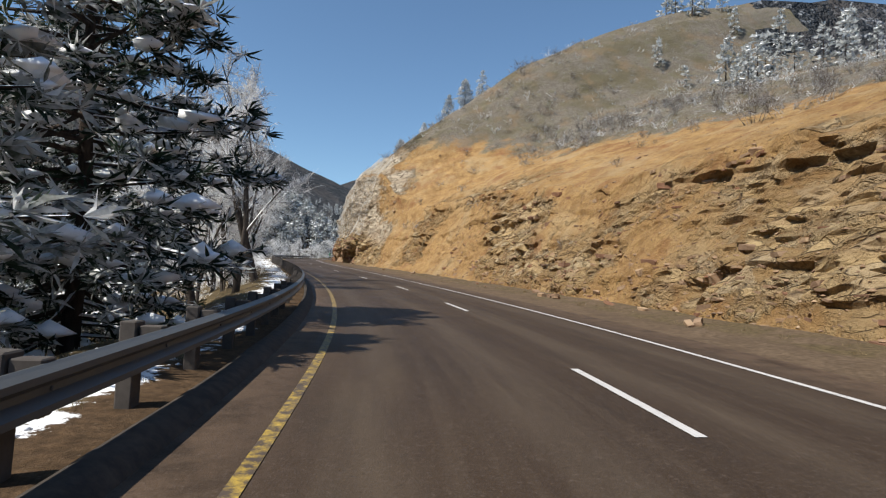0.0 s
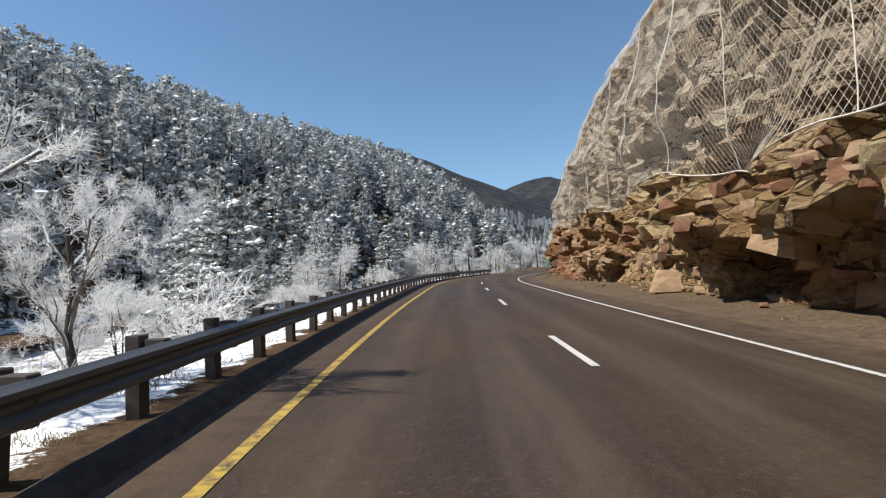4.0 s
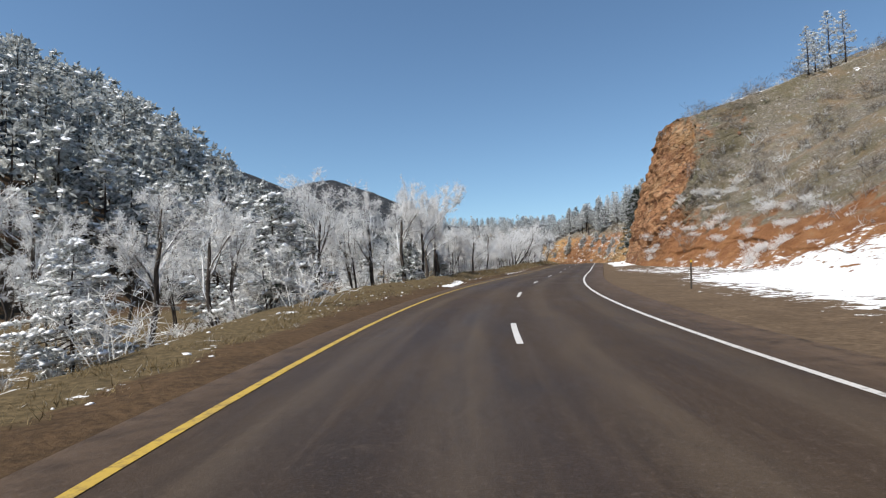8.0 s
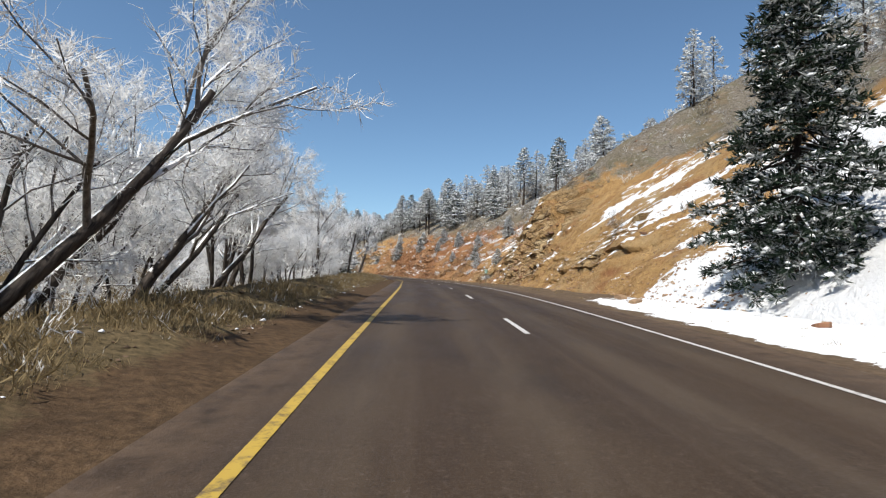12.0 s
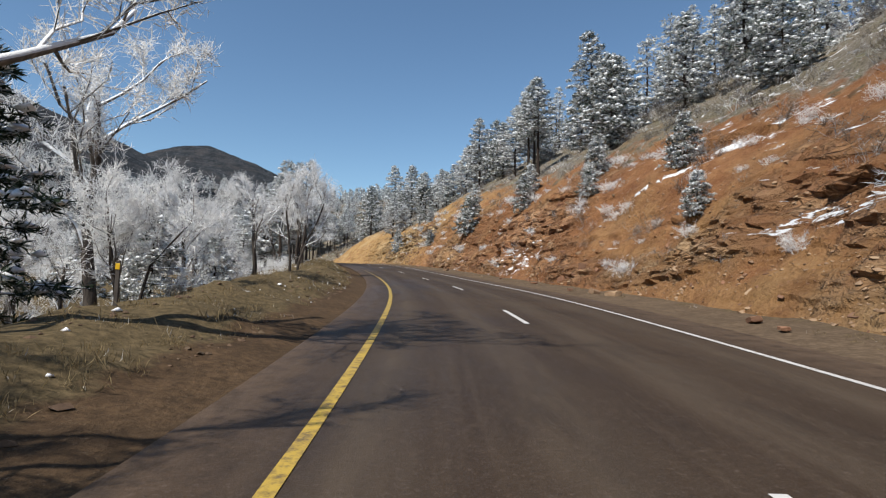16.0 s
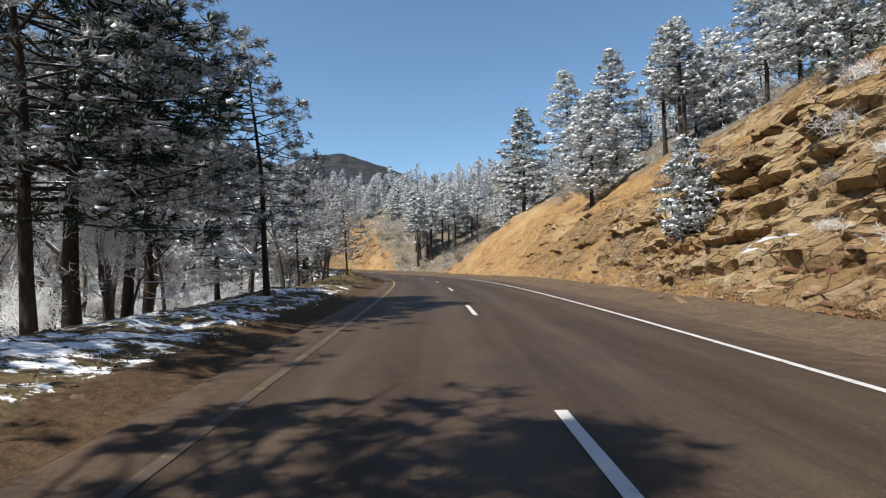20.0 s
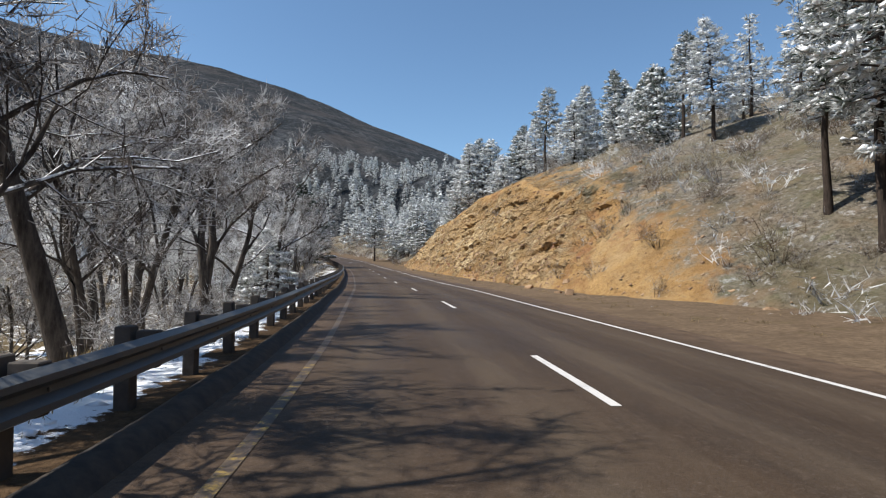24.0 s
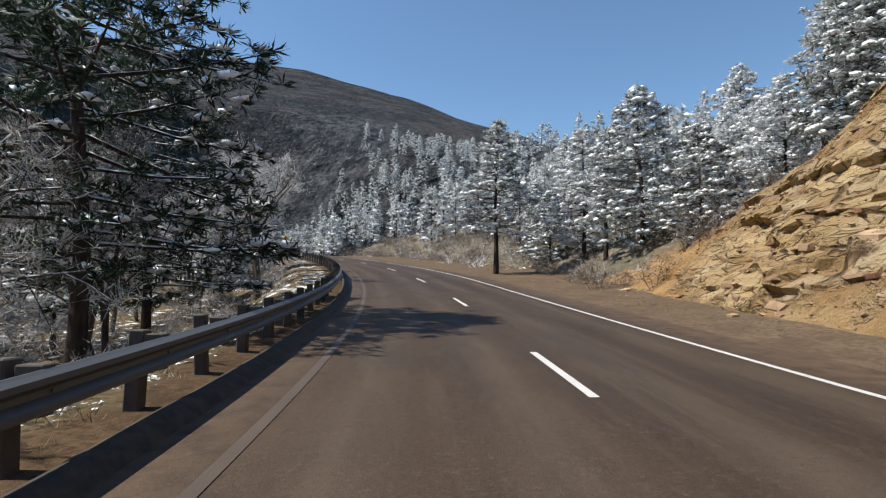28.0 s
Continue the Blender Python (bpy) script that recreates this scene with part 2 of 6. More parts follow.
# ---- materials ----
class Mat:
    """A node material in a few words."""

    def __init__(self, name, rough=0.8, metal=0.0, spec=0.4):
        self.m = bpy.data.materials.new(name)
        self.m.use_nodes = True
        self.t = self.m.node_tree
        self.b = self.t.nodes["Principled BSDF"]
        self.b.inputs["Roughness"].default_value = rough
        self.b.inputs["Metallic"].default_value = metal
        self.b.inputs["Specular IOR Level"].default_value = spec
        self.place = self.t.nodes.new("ShaderNodeNewGeometry")

    def link(self, a, b):
        self.t.links.new(a, b)

    def noise(self, scale, detail=4.0, rough=0.6, stretch=None, local=False):
        n = self.t.nodes.new("ShaderNodeTexNoise")
        n.inputs["Scale"].default_value, n.inputs["Detail"].default_value, n.inputs["Roughness"].default_value = scale, detail, rough
        src = self.place.outputs["Position"]
        if local == "road":
            both = self.t.nodes.new("ShaderNodeCombineXYZ")
            self.link(self.attr("across"), both.inputs[0])
            self.link(self.attr("along"), both.inputs[1])
            src = both.outputs[0]
        elif local:
            src = self.t.nodes.new("ShaderNodeTexCoord").outputs["Object"]
        if stretch:
            v = self.t.nodes.new("ShaderNodeVectorMath")
            v.operation = "MULTIPLY"
            v.inputs[1].default_value = stretch
            self.link(src, v.inputs[0])
            src = v.outputs[0]
        self.link(src, n.inputs["Vector"])
        return n.outputs["Fac"]

    def warped(self, scale, amount, stretch):
        """Place, bent by noise and stretched, for blocky patterns; the beds dip along the road."""
        n = self.t.nodes.new("ShaderNodeTexNoise")
        n.inputs["Scale"].default_value, n.inputs["Detail"].default_value = scale, 3.0
        self.link(self.place.outputs["Position"], n.inputs["Vector"])
        m = self.t.nodes.new("ShaderNodeVectorMath")
        m.operation = "MULTIPLY_ADD"
        m.inputs[1].default_value = (amount, amount, amount)
        self.link(n.outputs["Color"], m.inputs[0])
        self.link(self.place.outputs["Position"], m.inputs[2])
        r = self.t.nodes.new("ShaderNodeVectorRotate")
        r.rotation_type = "X_AXIS"
        r.inputs["Angle"].default_value = 0.22
        self.link(m.outputs[0], r.inputs["Vector"])
        v = self.t.nodes.new("ShaderNodeVectorMath")
        v.operation = "MULTIPLY"
        v.inputs[1].default_value = stretch
        self.link(r.outputs[0], v.inputs[0])
        return v.outputs[0]

    def blocks(self, where, scale):
        """Cells like jointed rock: a random value for each, and the distance from the joint."""
        out = []
        for feature in ("F1", "DISTANCE_TO_EDGE"):
            n = self.t.nodes.new("ShaderNodeTexVoronoi")
            n.feature = feature
            n.inputs["Scale"].default_value = scale
            self.link(where, n.inputs["Vector"])
            out.append(n.outputs["Distance"] if feature == "DISTANCE_TO_EDGE" else n.outputs["Color"])
        x = self.t.nodes.new("ShaderNodeSeparateXYZ")
        self.link(out[0], x.inputs[0])
        return x.outputs[0], out[1]

    def ramp(self, fac, *stops):
        r = self.t.nodes.new("ShaderNodeValToRGB")
        e = r.color_ramp.elements
        while len(e) < len(stops):
            e.new(0.5)
        for el, (p, c) in zip(e, stops):
            el.position = p
            el.color = (*c, 1) if isinstance(c, tuple) else (c, c, c, 1)
        self.link(fac, r.inputs[0])
        return r.outputs[0]

    def mix(self, fac, a, b):
        m = self.t.nodes.new("ShaderNodeMix")
        m.data_type = "RGBA"
        for sock, v in ((m.inputs[0], fac), (m.inputs[6], a), (m.inputs[7], b)):
            if isinstance(v, tuple):
                sock.default_value = (*v, 1)
            elif isinstance(v, (int, float)):
                sock.default_value = v
            else:
                self.link(v, sock)
        return m.outputs[2]

    def math(self, op, a, b=0.0, clamp=False):
        m = self.t.nodes.new("ShaderNodeMath")
        m.operation, m.use_clamp = op, clamp
        for sock, v in ((m.inputs[0], a), (m.inputs[1], b)):
            if isinstance(v, (int, float)):
                sock.default_value = v
            else:
                self.link(v, sock)
        return m.outputs[0]

    def attr(self, name):
        a = self.t.nodes.new("ShaderNodeAttribute")
        a.attribute_name = name
        return a.outputs["Fac"]

    def up(self):
        """How far the surface faces up, with its fine relief left out."""
        x = self.t.nodes.new("ShaderNodeSeparateXYZ")
        self.link(self.place.outputs["True Normal"], x.inputs[0])
        return x.outputs[2]

    def random(self):
        return self.place.outputs["Random Per Island"]

    def one(self):
        return self.t.nodes.new("ShaderNodeObjectInfo").outputs["Random"]

    def bump(self, fac, strength=0.5, distance=0.05):
        b = self.t.nodes.new("ShaderNodeBump")
        b.inputs["Strength"].default_value, b.inputs["Distance"].default_value = strength, distance
        self.link(fac, b.inputs["Height"])
        self.link(b.outputs[0], self.b.inputs["Normal"])

    def color(self, c):
        if isinstance(c, tuple):
            self.b.inputs["Base Color"].default_value = (*c, 1)
        else:
            self.link(c, self.b.inputs["Base Color"])
        return self

    def rough(self, r):
        self.link(r, self.b.inputs["Roughness"])


SNOW = (0.89, 0.90, 0.91)


def make_asphalt():
    m = Mat("asphalt", 0.6, spec=0.22)
    wide = m.noise(0.16, 3, 0.6, (1.0, 0.3, 1.0), "road")
    mid = m.noise(1.8, 5, 0.65, (1.0, 0.16, 1.0), "road")
    streak = m.noise(3.2, 4, 0.6, (1.0, 0.03, 1.0), "road")
    blotch = m.noise(0.75, 6, 0.72, (1.0, 0.4, 1.0), "road")
    grain = m.noise(60, 3, 0.7)
    stone = m.noise(19, 4, 0.8)
    c = m.mix(m.ramp(wide, (0.35, 0.0), (0.7, 1.0)), (0.032, 0.0195, 0.0110), (0.050, 0.0305, 0.0165))
    c = m.mix(m.math("MULTIPLY", m.ramp(mid, (0.4, 0.0), (0.75, 1.0)), 0.5), c, (0.056, 0.037, 0.0225))
    c = m.mix(m.ramp(blotch, (0.50, 0.0), (0.66, 0.55)), c, (0.021, 0.0138, 0.0090))
    c = m.mix(m.ramp(streak, (0.50, 0.0), (0.68, 0.45)), c, (0.070, 0.048, 0.030))
    track = m.attr("wear")
    c = m.mix(m.math("MULTIPLY", track, m.ramp(mid, (0.3, 0.15), (0.7, 0.75))), c, (0.088, 0.064, 0.042))
    c = m.mix(m.math("MULTIPLY", m.attr("grit"), m.ramp(m.noise(2.5, 5, 0.7), (0.34, 0.0), (0.56, 0.9))), c, (0.105, 0.068, 0.042))
    c = m.mix(m.math("MULTIPLY", m.ramp(grain, (0.5, 0.0), (0.8, 1.0)), 0.25), c, (0.19, 0.16, 0.15))
    c = m.mix(m.ramp(stone, (0.57, 0.0), (0.69, 0.5)), c, (0.135, 0.100, 0.078))
    c = m.mix(m.ramp(stone, (0.30, 0.55), (0.42, 0.0)), c, (0.014, 0.010, 0.008))
    c = m.mix(m.ramp(m.noise(6.5, 5, 0.8), (0.56, 0.0), (0.68, 0.4)), c, (0.095, 0.068, 0.048))
    m.rough(m.ramp(m.math("ADD", m.math("MULTIPLY", wide, 0.6), m.math("MULTIPLY", mid, 0.4)), (0.38, 0.54), (0.62, 0.84)))
    m.bump(m.math("ADD", grain, stone), 0.45, 0.012)
    return m.color(c).m


def make_paint(name, col, worn):
    m = Mat(name, 0.6)
    n = m.noise(7, 5, 0.75)
    n = m.math("ADD", n, m.math("MULTIPLY", m.attr("worn"), 0.5))
    c = m.mix(m.ramp(n, (worn, 0.0), (worn + 0.22, 1.0)), col, (0.055, 0.037, 0.024))
    c = m.mix(m.math("MULTIPLY", m.noise(1.1, 3), 0.35), c, (0.18, 0.14, 0.11))
    return m.color(c).m


def make_slope():
    """Cut slope: jointed rock, crumbling soil, scrub litter and snow by the masks that the ground carries."""
    m = Mat("cut_slope", 0.92, spec=0.15)
    big = m.noise(0.10, 4, 0.6)
    mid = m.noise(0.7, 6, 0.7)
    fine = m.noise(5.5, 6, 0.72)
    grit = m.noise(17, 5, 0.75)
    strata = m.noise(1.0, 5, 0.65, (0.35, 0.35, 2.6))
    slab, slab_joint = m.blocks(m.warped(0.5, 1.1, (0.34, 0.34, 0.95)), 1.0)
    chunk, chunk_joint = m.blocks(m.warped(1.3, 0.5, (0.9, 0.9, 2.3)), 1.0)
    soil = m.mix(m.ramp(mid, (0.36, 0.0), (0.66, 1.0)), (0.275, 0.157, 0.062), (0.475, 0.297, 0.122))
    soil = m.mix(m.ramp(fine, (0.52, 0.0), (0.68, 0.75)), soil, (0.15, 0.080, 0.038))
    soil = m.mix(m.ramp(m.noise(0.22, 5, 0.65), (0.50, 0.0), (0.66, 0.75)), soil, (0.43, 0.31, 0.165))
    soil = m.mix(m.ramp(m.noise(0.27, 5, 0.7), (0.54, 0.0), (0.68, 0.8)), soil, (0.23, 0.098, 0.044))
    soil = m.mix(m.ramp(grit, (0.58, 0.0), (0.70, 0.7)), soil, (0.50, 0.39, 0.25))
    redsoil = m.mix(m.ramp(mid, (0.36, 0.0), (0.66, 1.0)), (0.20, 0.085, 0.036), (0.35, 0.175, 0.078))
    redsoil = m.mix(m.ramp(fine, (0.52, 0.0), (0.68, 0.7)), redsoil, (0.13, 0.048, 0.026))
    redsoil = m.mix(m.ramp(grit, (0.58, 0.0), (0.70, 0.6)), redsoil, (0.42, 0.27, 0.16))
    tan = m.mix(m.ramp(slab, (0.1, 0.0), (0.9, 1.0)), (0.33, 0.218, 0.098), (0.57, 0.415, 0.215))
    tan = m.mix(m.ramp(strata, (0.40, 0.0), (0.66, 0.6)), tan, (0.24, 0.145, 0.072))
    tan = m.mix(m.ramp(chunk, (0.55, 0.0), (0.95, 0.6)), tan, (0.56, 0.45, 0.29))
    tan = m.mix(m.ramp(big, (0.45, 0.0), (0.65, 0.6)), tan, (0.36, 0.228, 0.108))
    pale = m.mix(m.ramp(slab, (0.1, 0.0), (0.9, 1.0)), (0.40, 0.31, 0.21), (0.62, 0.52, 0.38))
    pale = m.mix(m.ramp(strata, (0.42, 0.0), (0.66, 0.5)), pale, (0.33, 0.25, 0.17))
    tan = m.mix(m.attr("pale"), tan, pale)
    redrock = m.mix(m.ramp(slab, (0.1, 0.0), (0.9, 1.0)), (0.22, 0.102, 0.052), (0.43, 0.225, 0.115))
    redrock = m.mix(m.ramp(chunk, (0.5, 0.0), (0.95, 0.7)), redrock, (0.48, 0.295, 0.165))
    redrock = m.mix(m.ramp(strata, (0.45, 0.0), (0.66, 0.6)), redrock, (0.17, 0.068, 0.038))
    redrock = m.mix(m.ramp(big, (0.45, 0.0), (0.65, 0.5)), redrock, (0.37, 0.21, 0.095))
    red = m.ramp(m.math("ADD", m.attr("red"), m.math("MULTIPLY", m.math("SUBTRACT", big, 0.5), 0.8)), (0.35, 0.0), (0.65, 1.0))
    bare = m.ramp(m.math("ADD", m.attr("rock"), m.math("MULTIPLY", m.math("SUBTRACT", mid, 0.5), 1.1)), (0.40, 0.0), (0.60, 1.0))
    c = m.mix(bare, m.mix(red, soil, redsoil), m.mix(red, tan, redrock))
    joint = m.math("MAXIMUM", m.ramp(slab_joint, (0.010, 1.0), (0.035, 0.0)), m.math("MULTIPLY", m.ramp(chunk_joint, (0.012, 1.0), (0.05, 0.0)), 0.75))
    joint = m.math("MULTIPLY", m.math("MULTIPLY", joint, bare), m.ramp(m.noise(0.9, 4, 0.7), (0.40, 0.0), (0.58, 0.85)))
    c = m.mix(joint, c, (0.06, 0.032, 0.020))
    veg = m.math("ADD", m.attr("veg"), m.math("MULTIPLY", m.math("SUBTRACT", m.noise(0.35, 5, 0.7), 0.5), 1.5))
    brush = m.mix(m.ramp(fine, (0.38, 0.0), (0.62, 1.0)), (0.085, 0.070, 0.055), (0.27, 0.235, 0.185))
    brush = m.mix(m.ramp(mid, (0.52, 0.0), (0.7, 0.6)), brush, (0.16, 0.16, 0.075))
    brush = m.mix(m.ramp(m.noise(0.16, 5, 0.7), (0.46, 0.0), (0.62, 0.75)), brush, (0.125, 0.105, 0.058))
    brush = m.mix(m.ramp(m.noise(0.23, 5, 0.7), (0.52, 0.0), (0.66, 0.6)), brush, (0.24, 0.16, 0.09))
    speck = m.math("MULTIPLY", m.ramp(m.noise(2.2, 6, 0.8), (0.56, 0.0), (0.66, 0.4)), m.math("SUBTRACT", 1.0, m.attr("pale")))
    brush = m.mix(speck, brush, (0.76, 0.77, 0.78))
    c = m.mix(m.ramp(veg, (0.42, 0.0), (0.62, 1.0)), c, brush)
    sn = m.math("ADD", m.attr("snow"), m.math("MULTIPLY", m.math("SUBTRACT", m.noise(0.9, 6, 0.75), 0.5), 1.3))
    sn = m.math("ADD", sn, m.math("MULTIPLY", m.math("SUBTRACT", m.up(), 0.72), 0.55))
    mask = m.ramp(sn, (0.54, 0.0), (0.60, 1.0))
    c = m.mix(mask, c, SNOW)
    broken = m.math("ADD", m.math("MULTIPLY", slab, 1.3), m.math("MULTIPLY", chunk, 0.7))
    broken = m.math("SUBTRACT", broken, m.math("MULTIPLY", joint, 0.8))
    high = m.math("ADD", m.math("MULTIPLY", m.math("MULTIPLY", broken, bare), m.math("SUBTRACT", 1.0, mask)), m.math("ADD", m.math("MULTIPLY", fine, 0.55), m.math("ADD", mid, m.math("MULTIPLY", grit, 0.2))))
    m.bump(high, 1.0, 0.32)
    return m.color(c).m


def make_verge(name, a, b, c0):
    """Gravel, dry grass and snow beside the road."""
    m = Mat(name, 0.95, spec=0.1)
    mid, fine, stone = m.noise(0.8, 5, 0.7), m.noise(7, 6, 0.75), m.noise(24, 4, 0.7)
    dirt = m.mix(m.ramp(fine, (0.36, 0.0), (0.66, 1.0)), a, b)
    dirt = m.mix(m.ramp(mid, (0.4, 0.0), (0.65, 0.6)), dirt, c0)
    dirt = m.mix(m.ramp(stone, (0.6, 0.0), (0.7, 0.5)), dirt, (0.20, 0.15, 0.11))
    grass = m.mix(m.ramp(fine, (0.35, 0.0), (0.65, 1.0)), (0.052, 0.040, 0.021), (0.17, 0.124, 0.066))
    c = m.mix(m.ramp(m.math("ADD", m.attr("veg"), m.math("MULTIPLY", m.math("SUBTRACT", mid, 0.5), 1.0)), (0.45, 0.0), (0.6, 1.0)), dirt, grass)
    sn = m.math("ADD", m.attr("snow"), m.math("MULTIPLY", m.math("SUBTRACT", m.noise(1.3, 6, 0.75), 0.5), 1.4))
    c = m.mix(m.ramp(sn, (0.55, 0.0), (0.6, 1.0)), c, SNOW)
    m.bump(m.math("ADD", fine, m.math("MULTIPLY", stone, 0.5)), 0.6, 0.06)
    return m.color(c).m


def make_far():
    """Far wooded mountainsides, dusted with snow; bluish haze is put into the colours."""
    m = Mat("hazy_far_hillside", 1.0, spec=0.05)
    crowns = m.noise(0.16, 4, 0.75)
    wide = m.noise(0.012, 4, 0.6)
    c = m.mix(m.ramp(crowns, (0.40, 0.0), (0.60, 1.0)), (0.036, 0.042, 0.048), (0.130, 0.134, 0.142))
    c = m.mix(m.ramp(wide, (0.42, 0.0), (0.62, 0.7)), c, (0.108, 0.096, 0.090))
    woods = m.noise(0.03, 7, 0.75)
    c = m.mix(m.ramp(woods, (0.45, 0.0), (0.56, 0.8)), c, (0.038, 0.045, 0.052))
    c = m.mix(m.math("MULTIPLY", m.ramp(m.noise(0.3, 5, 0.8), (0.55, 0.0), (0.7, 0.75)), m.attr("snow")), c, (0.60, 0.63, 0.68))
    m.bump(m.math("ADD", m.math("MULTIPLY", woods, 3.0), crowns), 1.0, 9.0)
    return m.color(c).m


def make_bark(name, dark, light, snow=0.25):
    m = Mat(name, 0.9, spec=0.1)
    c = m.mix(m.ramp(m.noise(9, 5, 0.7, (1, 1, 0.2), True), (0.35, 0.0), (0.65, 1.0)), dark, light)
    sn = m.math("ADD", m.up(), m.math("MULTIPLY", m.math("SUBTRACT", m.noise(3, 4, 0.7), 0.5), 1.0))
    c = m.mix(m.ramp(sn, (1 - snow - 0.1, 0.0), (1 - snow, 1.0)), c, SNOW)
    m.bump(m.noise(14, 5, 0.7, (1, 1, 0.15), True), 0.8, 0.03)
    return m.color(c).m


def make_leafage(name, dark, light, frost, spread=0.25, rime=(0.83, 0.84, 0.84)):
    """Needles or twigs, each piece with more or less rime on it."""
    m = Mat(name, 0.85, spec=0.15)
    c = m.mix(m.random(), dark, light)
    f = m.math("ADD", m.math("ADD", m.math("MULTIPLY", m.random(), 0.45), 0.275), m.math("MULTIPLY", m.math("SUBTRACT", m.noise(1.7, 4, 0.65), 0.5), 1.9))
    f = m.math("ADD", f, m.math("MULTIPLY", m.math("SUBTRACT", m.one(), 0.5), 0.35))
    c = m.mix(m.ramp(f, (1 - frost - spread, 0.0), (1 - frost + spread, 0.9)), c, rime)
    # Rime and needles let some light through.
    thin = m.t.nodes.new("ShaderNodeBsdfTranslucent")
    both = m.t.nodes.new("ShaderNodeMixShader")
    both.inputs[0].default_value = 0.38
    m.link(c, thin.inputs["Color"])
    m.link(m.b.outputs[0], both.inputs[1])
    m.link(thin.outputs[0], both.inputs[2])
    m.link(both.outputs[0], m.t.nodes["Material Output"].inputs["Surface"])
    return m.color(c).m


def make_plain(name, col, rough=0.6, metal=0.0, dirt=0.25, dirt_col=(0.16, 0.12, 0.09), scale=3.0):
    m = Mat(name, rough, metal)
    c = m.mix(m.math("MULTIPLY", m.ramp(m.noise(scale, 5, 0.7), (0.4, 0.0), (0.7, 1.0)), dirt), col, dirt_col)
    m.bump(m.noise(scale * 12, 3, 0.6), 0.15, 0.01)
    return m.color(c).m


def make_stone(name, a, b, snow=0.3):
    m = Mat(name, 0.92, spec=0.15)
    c = m.mix(m.ramp(m.noise(2.2, 6, 0.7, (0.6, 0.6, 2)), (0.34, 0.0), (0.66, 1.0)), a, b)
    c = m.mix(m.math("MULTIPLY", m.math("FRACT", m.math("ADD", m.one(), m.random())), 0.7), c, (0.17, 0.105, 0.07))
    sn = m.math("ADD", m.up(), m.math("MULTIPLY", m.math("SUBTRACT", m.noise(2, 4, 0.7), 0.5), 1.2))
    c = m.mix(m.ramp(sn, (1.25 - snow, 0.0), (1.3 - snow, 1.0)), c, SNOW)
    m.bump(m.noise(6, 6, 0.75), 0.7, 0.05)
    return m.color(c).m


def make_snow():
    m = Mat("snow", 0.7, spec=0.25)
    c = m.mix(m.noise(2.0, 4, 0.6), (0.84, 0.85, 0.87), (0.92, 0.925, 0.93))
    m.bump(m.noise(9, 4, 0.6), 0.4, 0.05)
    return m.color(c).m


ASPHALT, SLOPE, FAR = make_asphalt(), make_slope(), make_far()
VERGE = make_verge("dark_verge_ground", (0.050, 0.032, 0.018), (0.135, 0.084, 0.046), (0.046, 0.030, 0.018))
GRAVEL = make_verge("gravel_verge", (0.085, 0.058, 0.036), (0.19, 0.135, 0.088), (0.075, 0.052, 0.034))
YELLOW = make_paint("yellow_line_paint", (0.50, 0.33, 0.035), 0.50)
WHITE = make_paint("white_line_paint", (0.62, 0.60, 0.57), 0.58)
PINE_BARK = make_bark("pine_bark", (0.025, 0.020, 0.017), (0.070, 0.052, 0.041), 0.22)
POPLAR_BARK = make_bark("cottonwood_bark", (0.030, 0.025, 0.022), (0.105, 0.088, 0.075), 0.40)
RIMED_BARK = make_bark("rimed_branch_bark", (0.09, 0.08, 0.072), (0.26, 0.235, 0.21), 0.95)
NEEDLES = make_leafage("pine_needles", (0.024, 0.040, 0.025), (0.070, 0.095, 0.058), 0.52, 0.32)
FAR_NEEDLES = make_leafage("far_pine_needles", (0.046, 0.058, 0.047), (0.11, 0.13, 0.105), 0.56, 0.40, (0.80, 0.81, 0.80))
# Darker pine needles with shade put into the colour; the second also serves spruces.
SHADED_NEEDLES = make_leafage("shaded_pine_needles", (0.020, 0.032, 0.020), (0.060, 0.080, 0.048), 0.40, 0.35)
DARK_NEEDLES = make_leafage("spruce_and_dark_pine_needles", (0.012, 0.022, 0.014), (0.038, 0.058, 0.036), 0.12)
TWIGS = make_leafage("rimed_twigs", (0.16, 0.14, 0.12), (0.40, 0.37, 0.34), 1.08, 0.32, (0.93, 0.93, 0.92))
BARE_TWIGS = make_leafage("bare_twigs", (0.07, 0.058, 0.05), (0.22, 0.185, 0.16), 0.42, 0.36)
BROWN_SCRUB = make_leafage("brown_scrub_twigs", (0.060, 0.042, 0.030), (0.19, 0.135, 0.09), 0.15, 0.30)
SCRUB = make_leafage("scrub_twigs", (0.075, 0.060, 0.048), (0.20, 0.165, 0.13), 0.40, 0.30)
DRYGRASS = make_leafage("dry_grass_blades", (0.12, 0.088, 0.043), (0.36, 0.275, 0.150), 0.04, 0.1)
SNOW_MAT = make_snow()
TAN_STONE = make_stone("tan_sandstone", (0.27, 0.165, 0.095), (0.48, 0.34, 0.21), 0.12)
RED_STONE = make_stone("red_sandstone", (0.15, 0.068, 0.040), (0.34, 0.180, 0.105), 0.2)
EARTH = make_stone("verge_earth", (0.050, 0.036, 0.023), (0.13, 0.095, 0.062), 0.1)
STEEL = make_plain("galvanised_steel", (0.105, 0.110, 0.112), 0.5, 0.4, 0.5, (0.11, 0.108, 0.10))
POST_WOOD = make_plain("weathered_post_wood", (0.060, 0.050, 0.043), 0.9, 0, 0.6, (0.12, 0.105, 0.09))
CURB = make_plain("tarred_curb", (0.030, 0.024, 0.019), 0.9, 0, 0.6, (0.10, 0.072, 0.048), 5.0)
WIRE = make_plain("rockfall_wire", (0.70, 0.66, 0.58), 0.6, 0.3, 0.3)
GREEN = make_plain("green_sign_face", (0.01, 0.22, 0.13), 0.4, 0, 0.1)
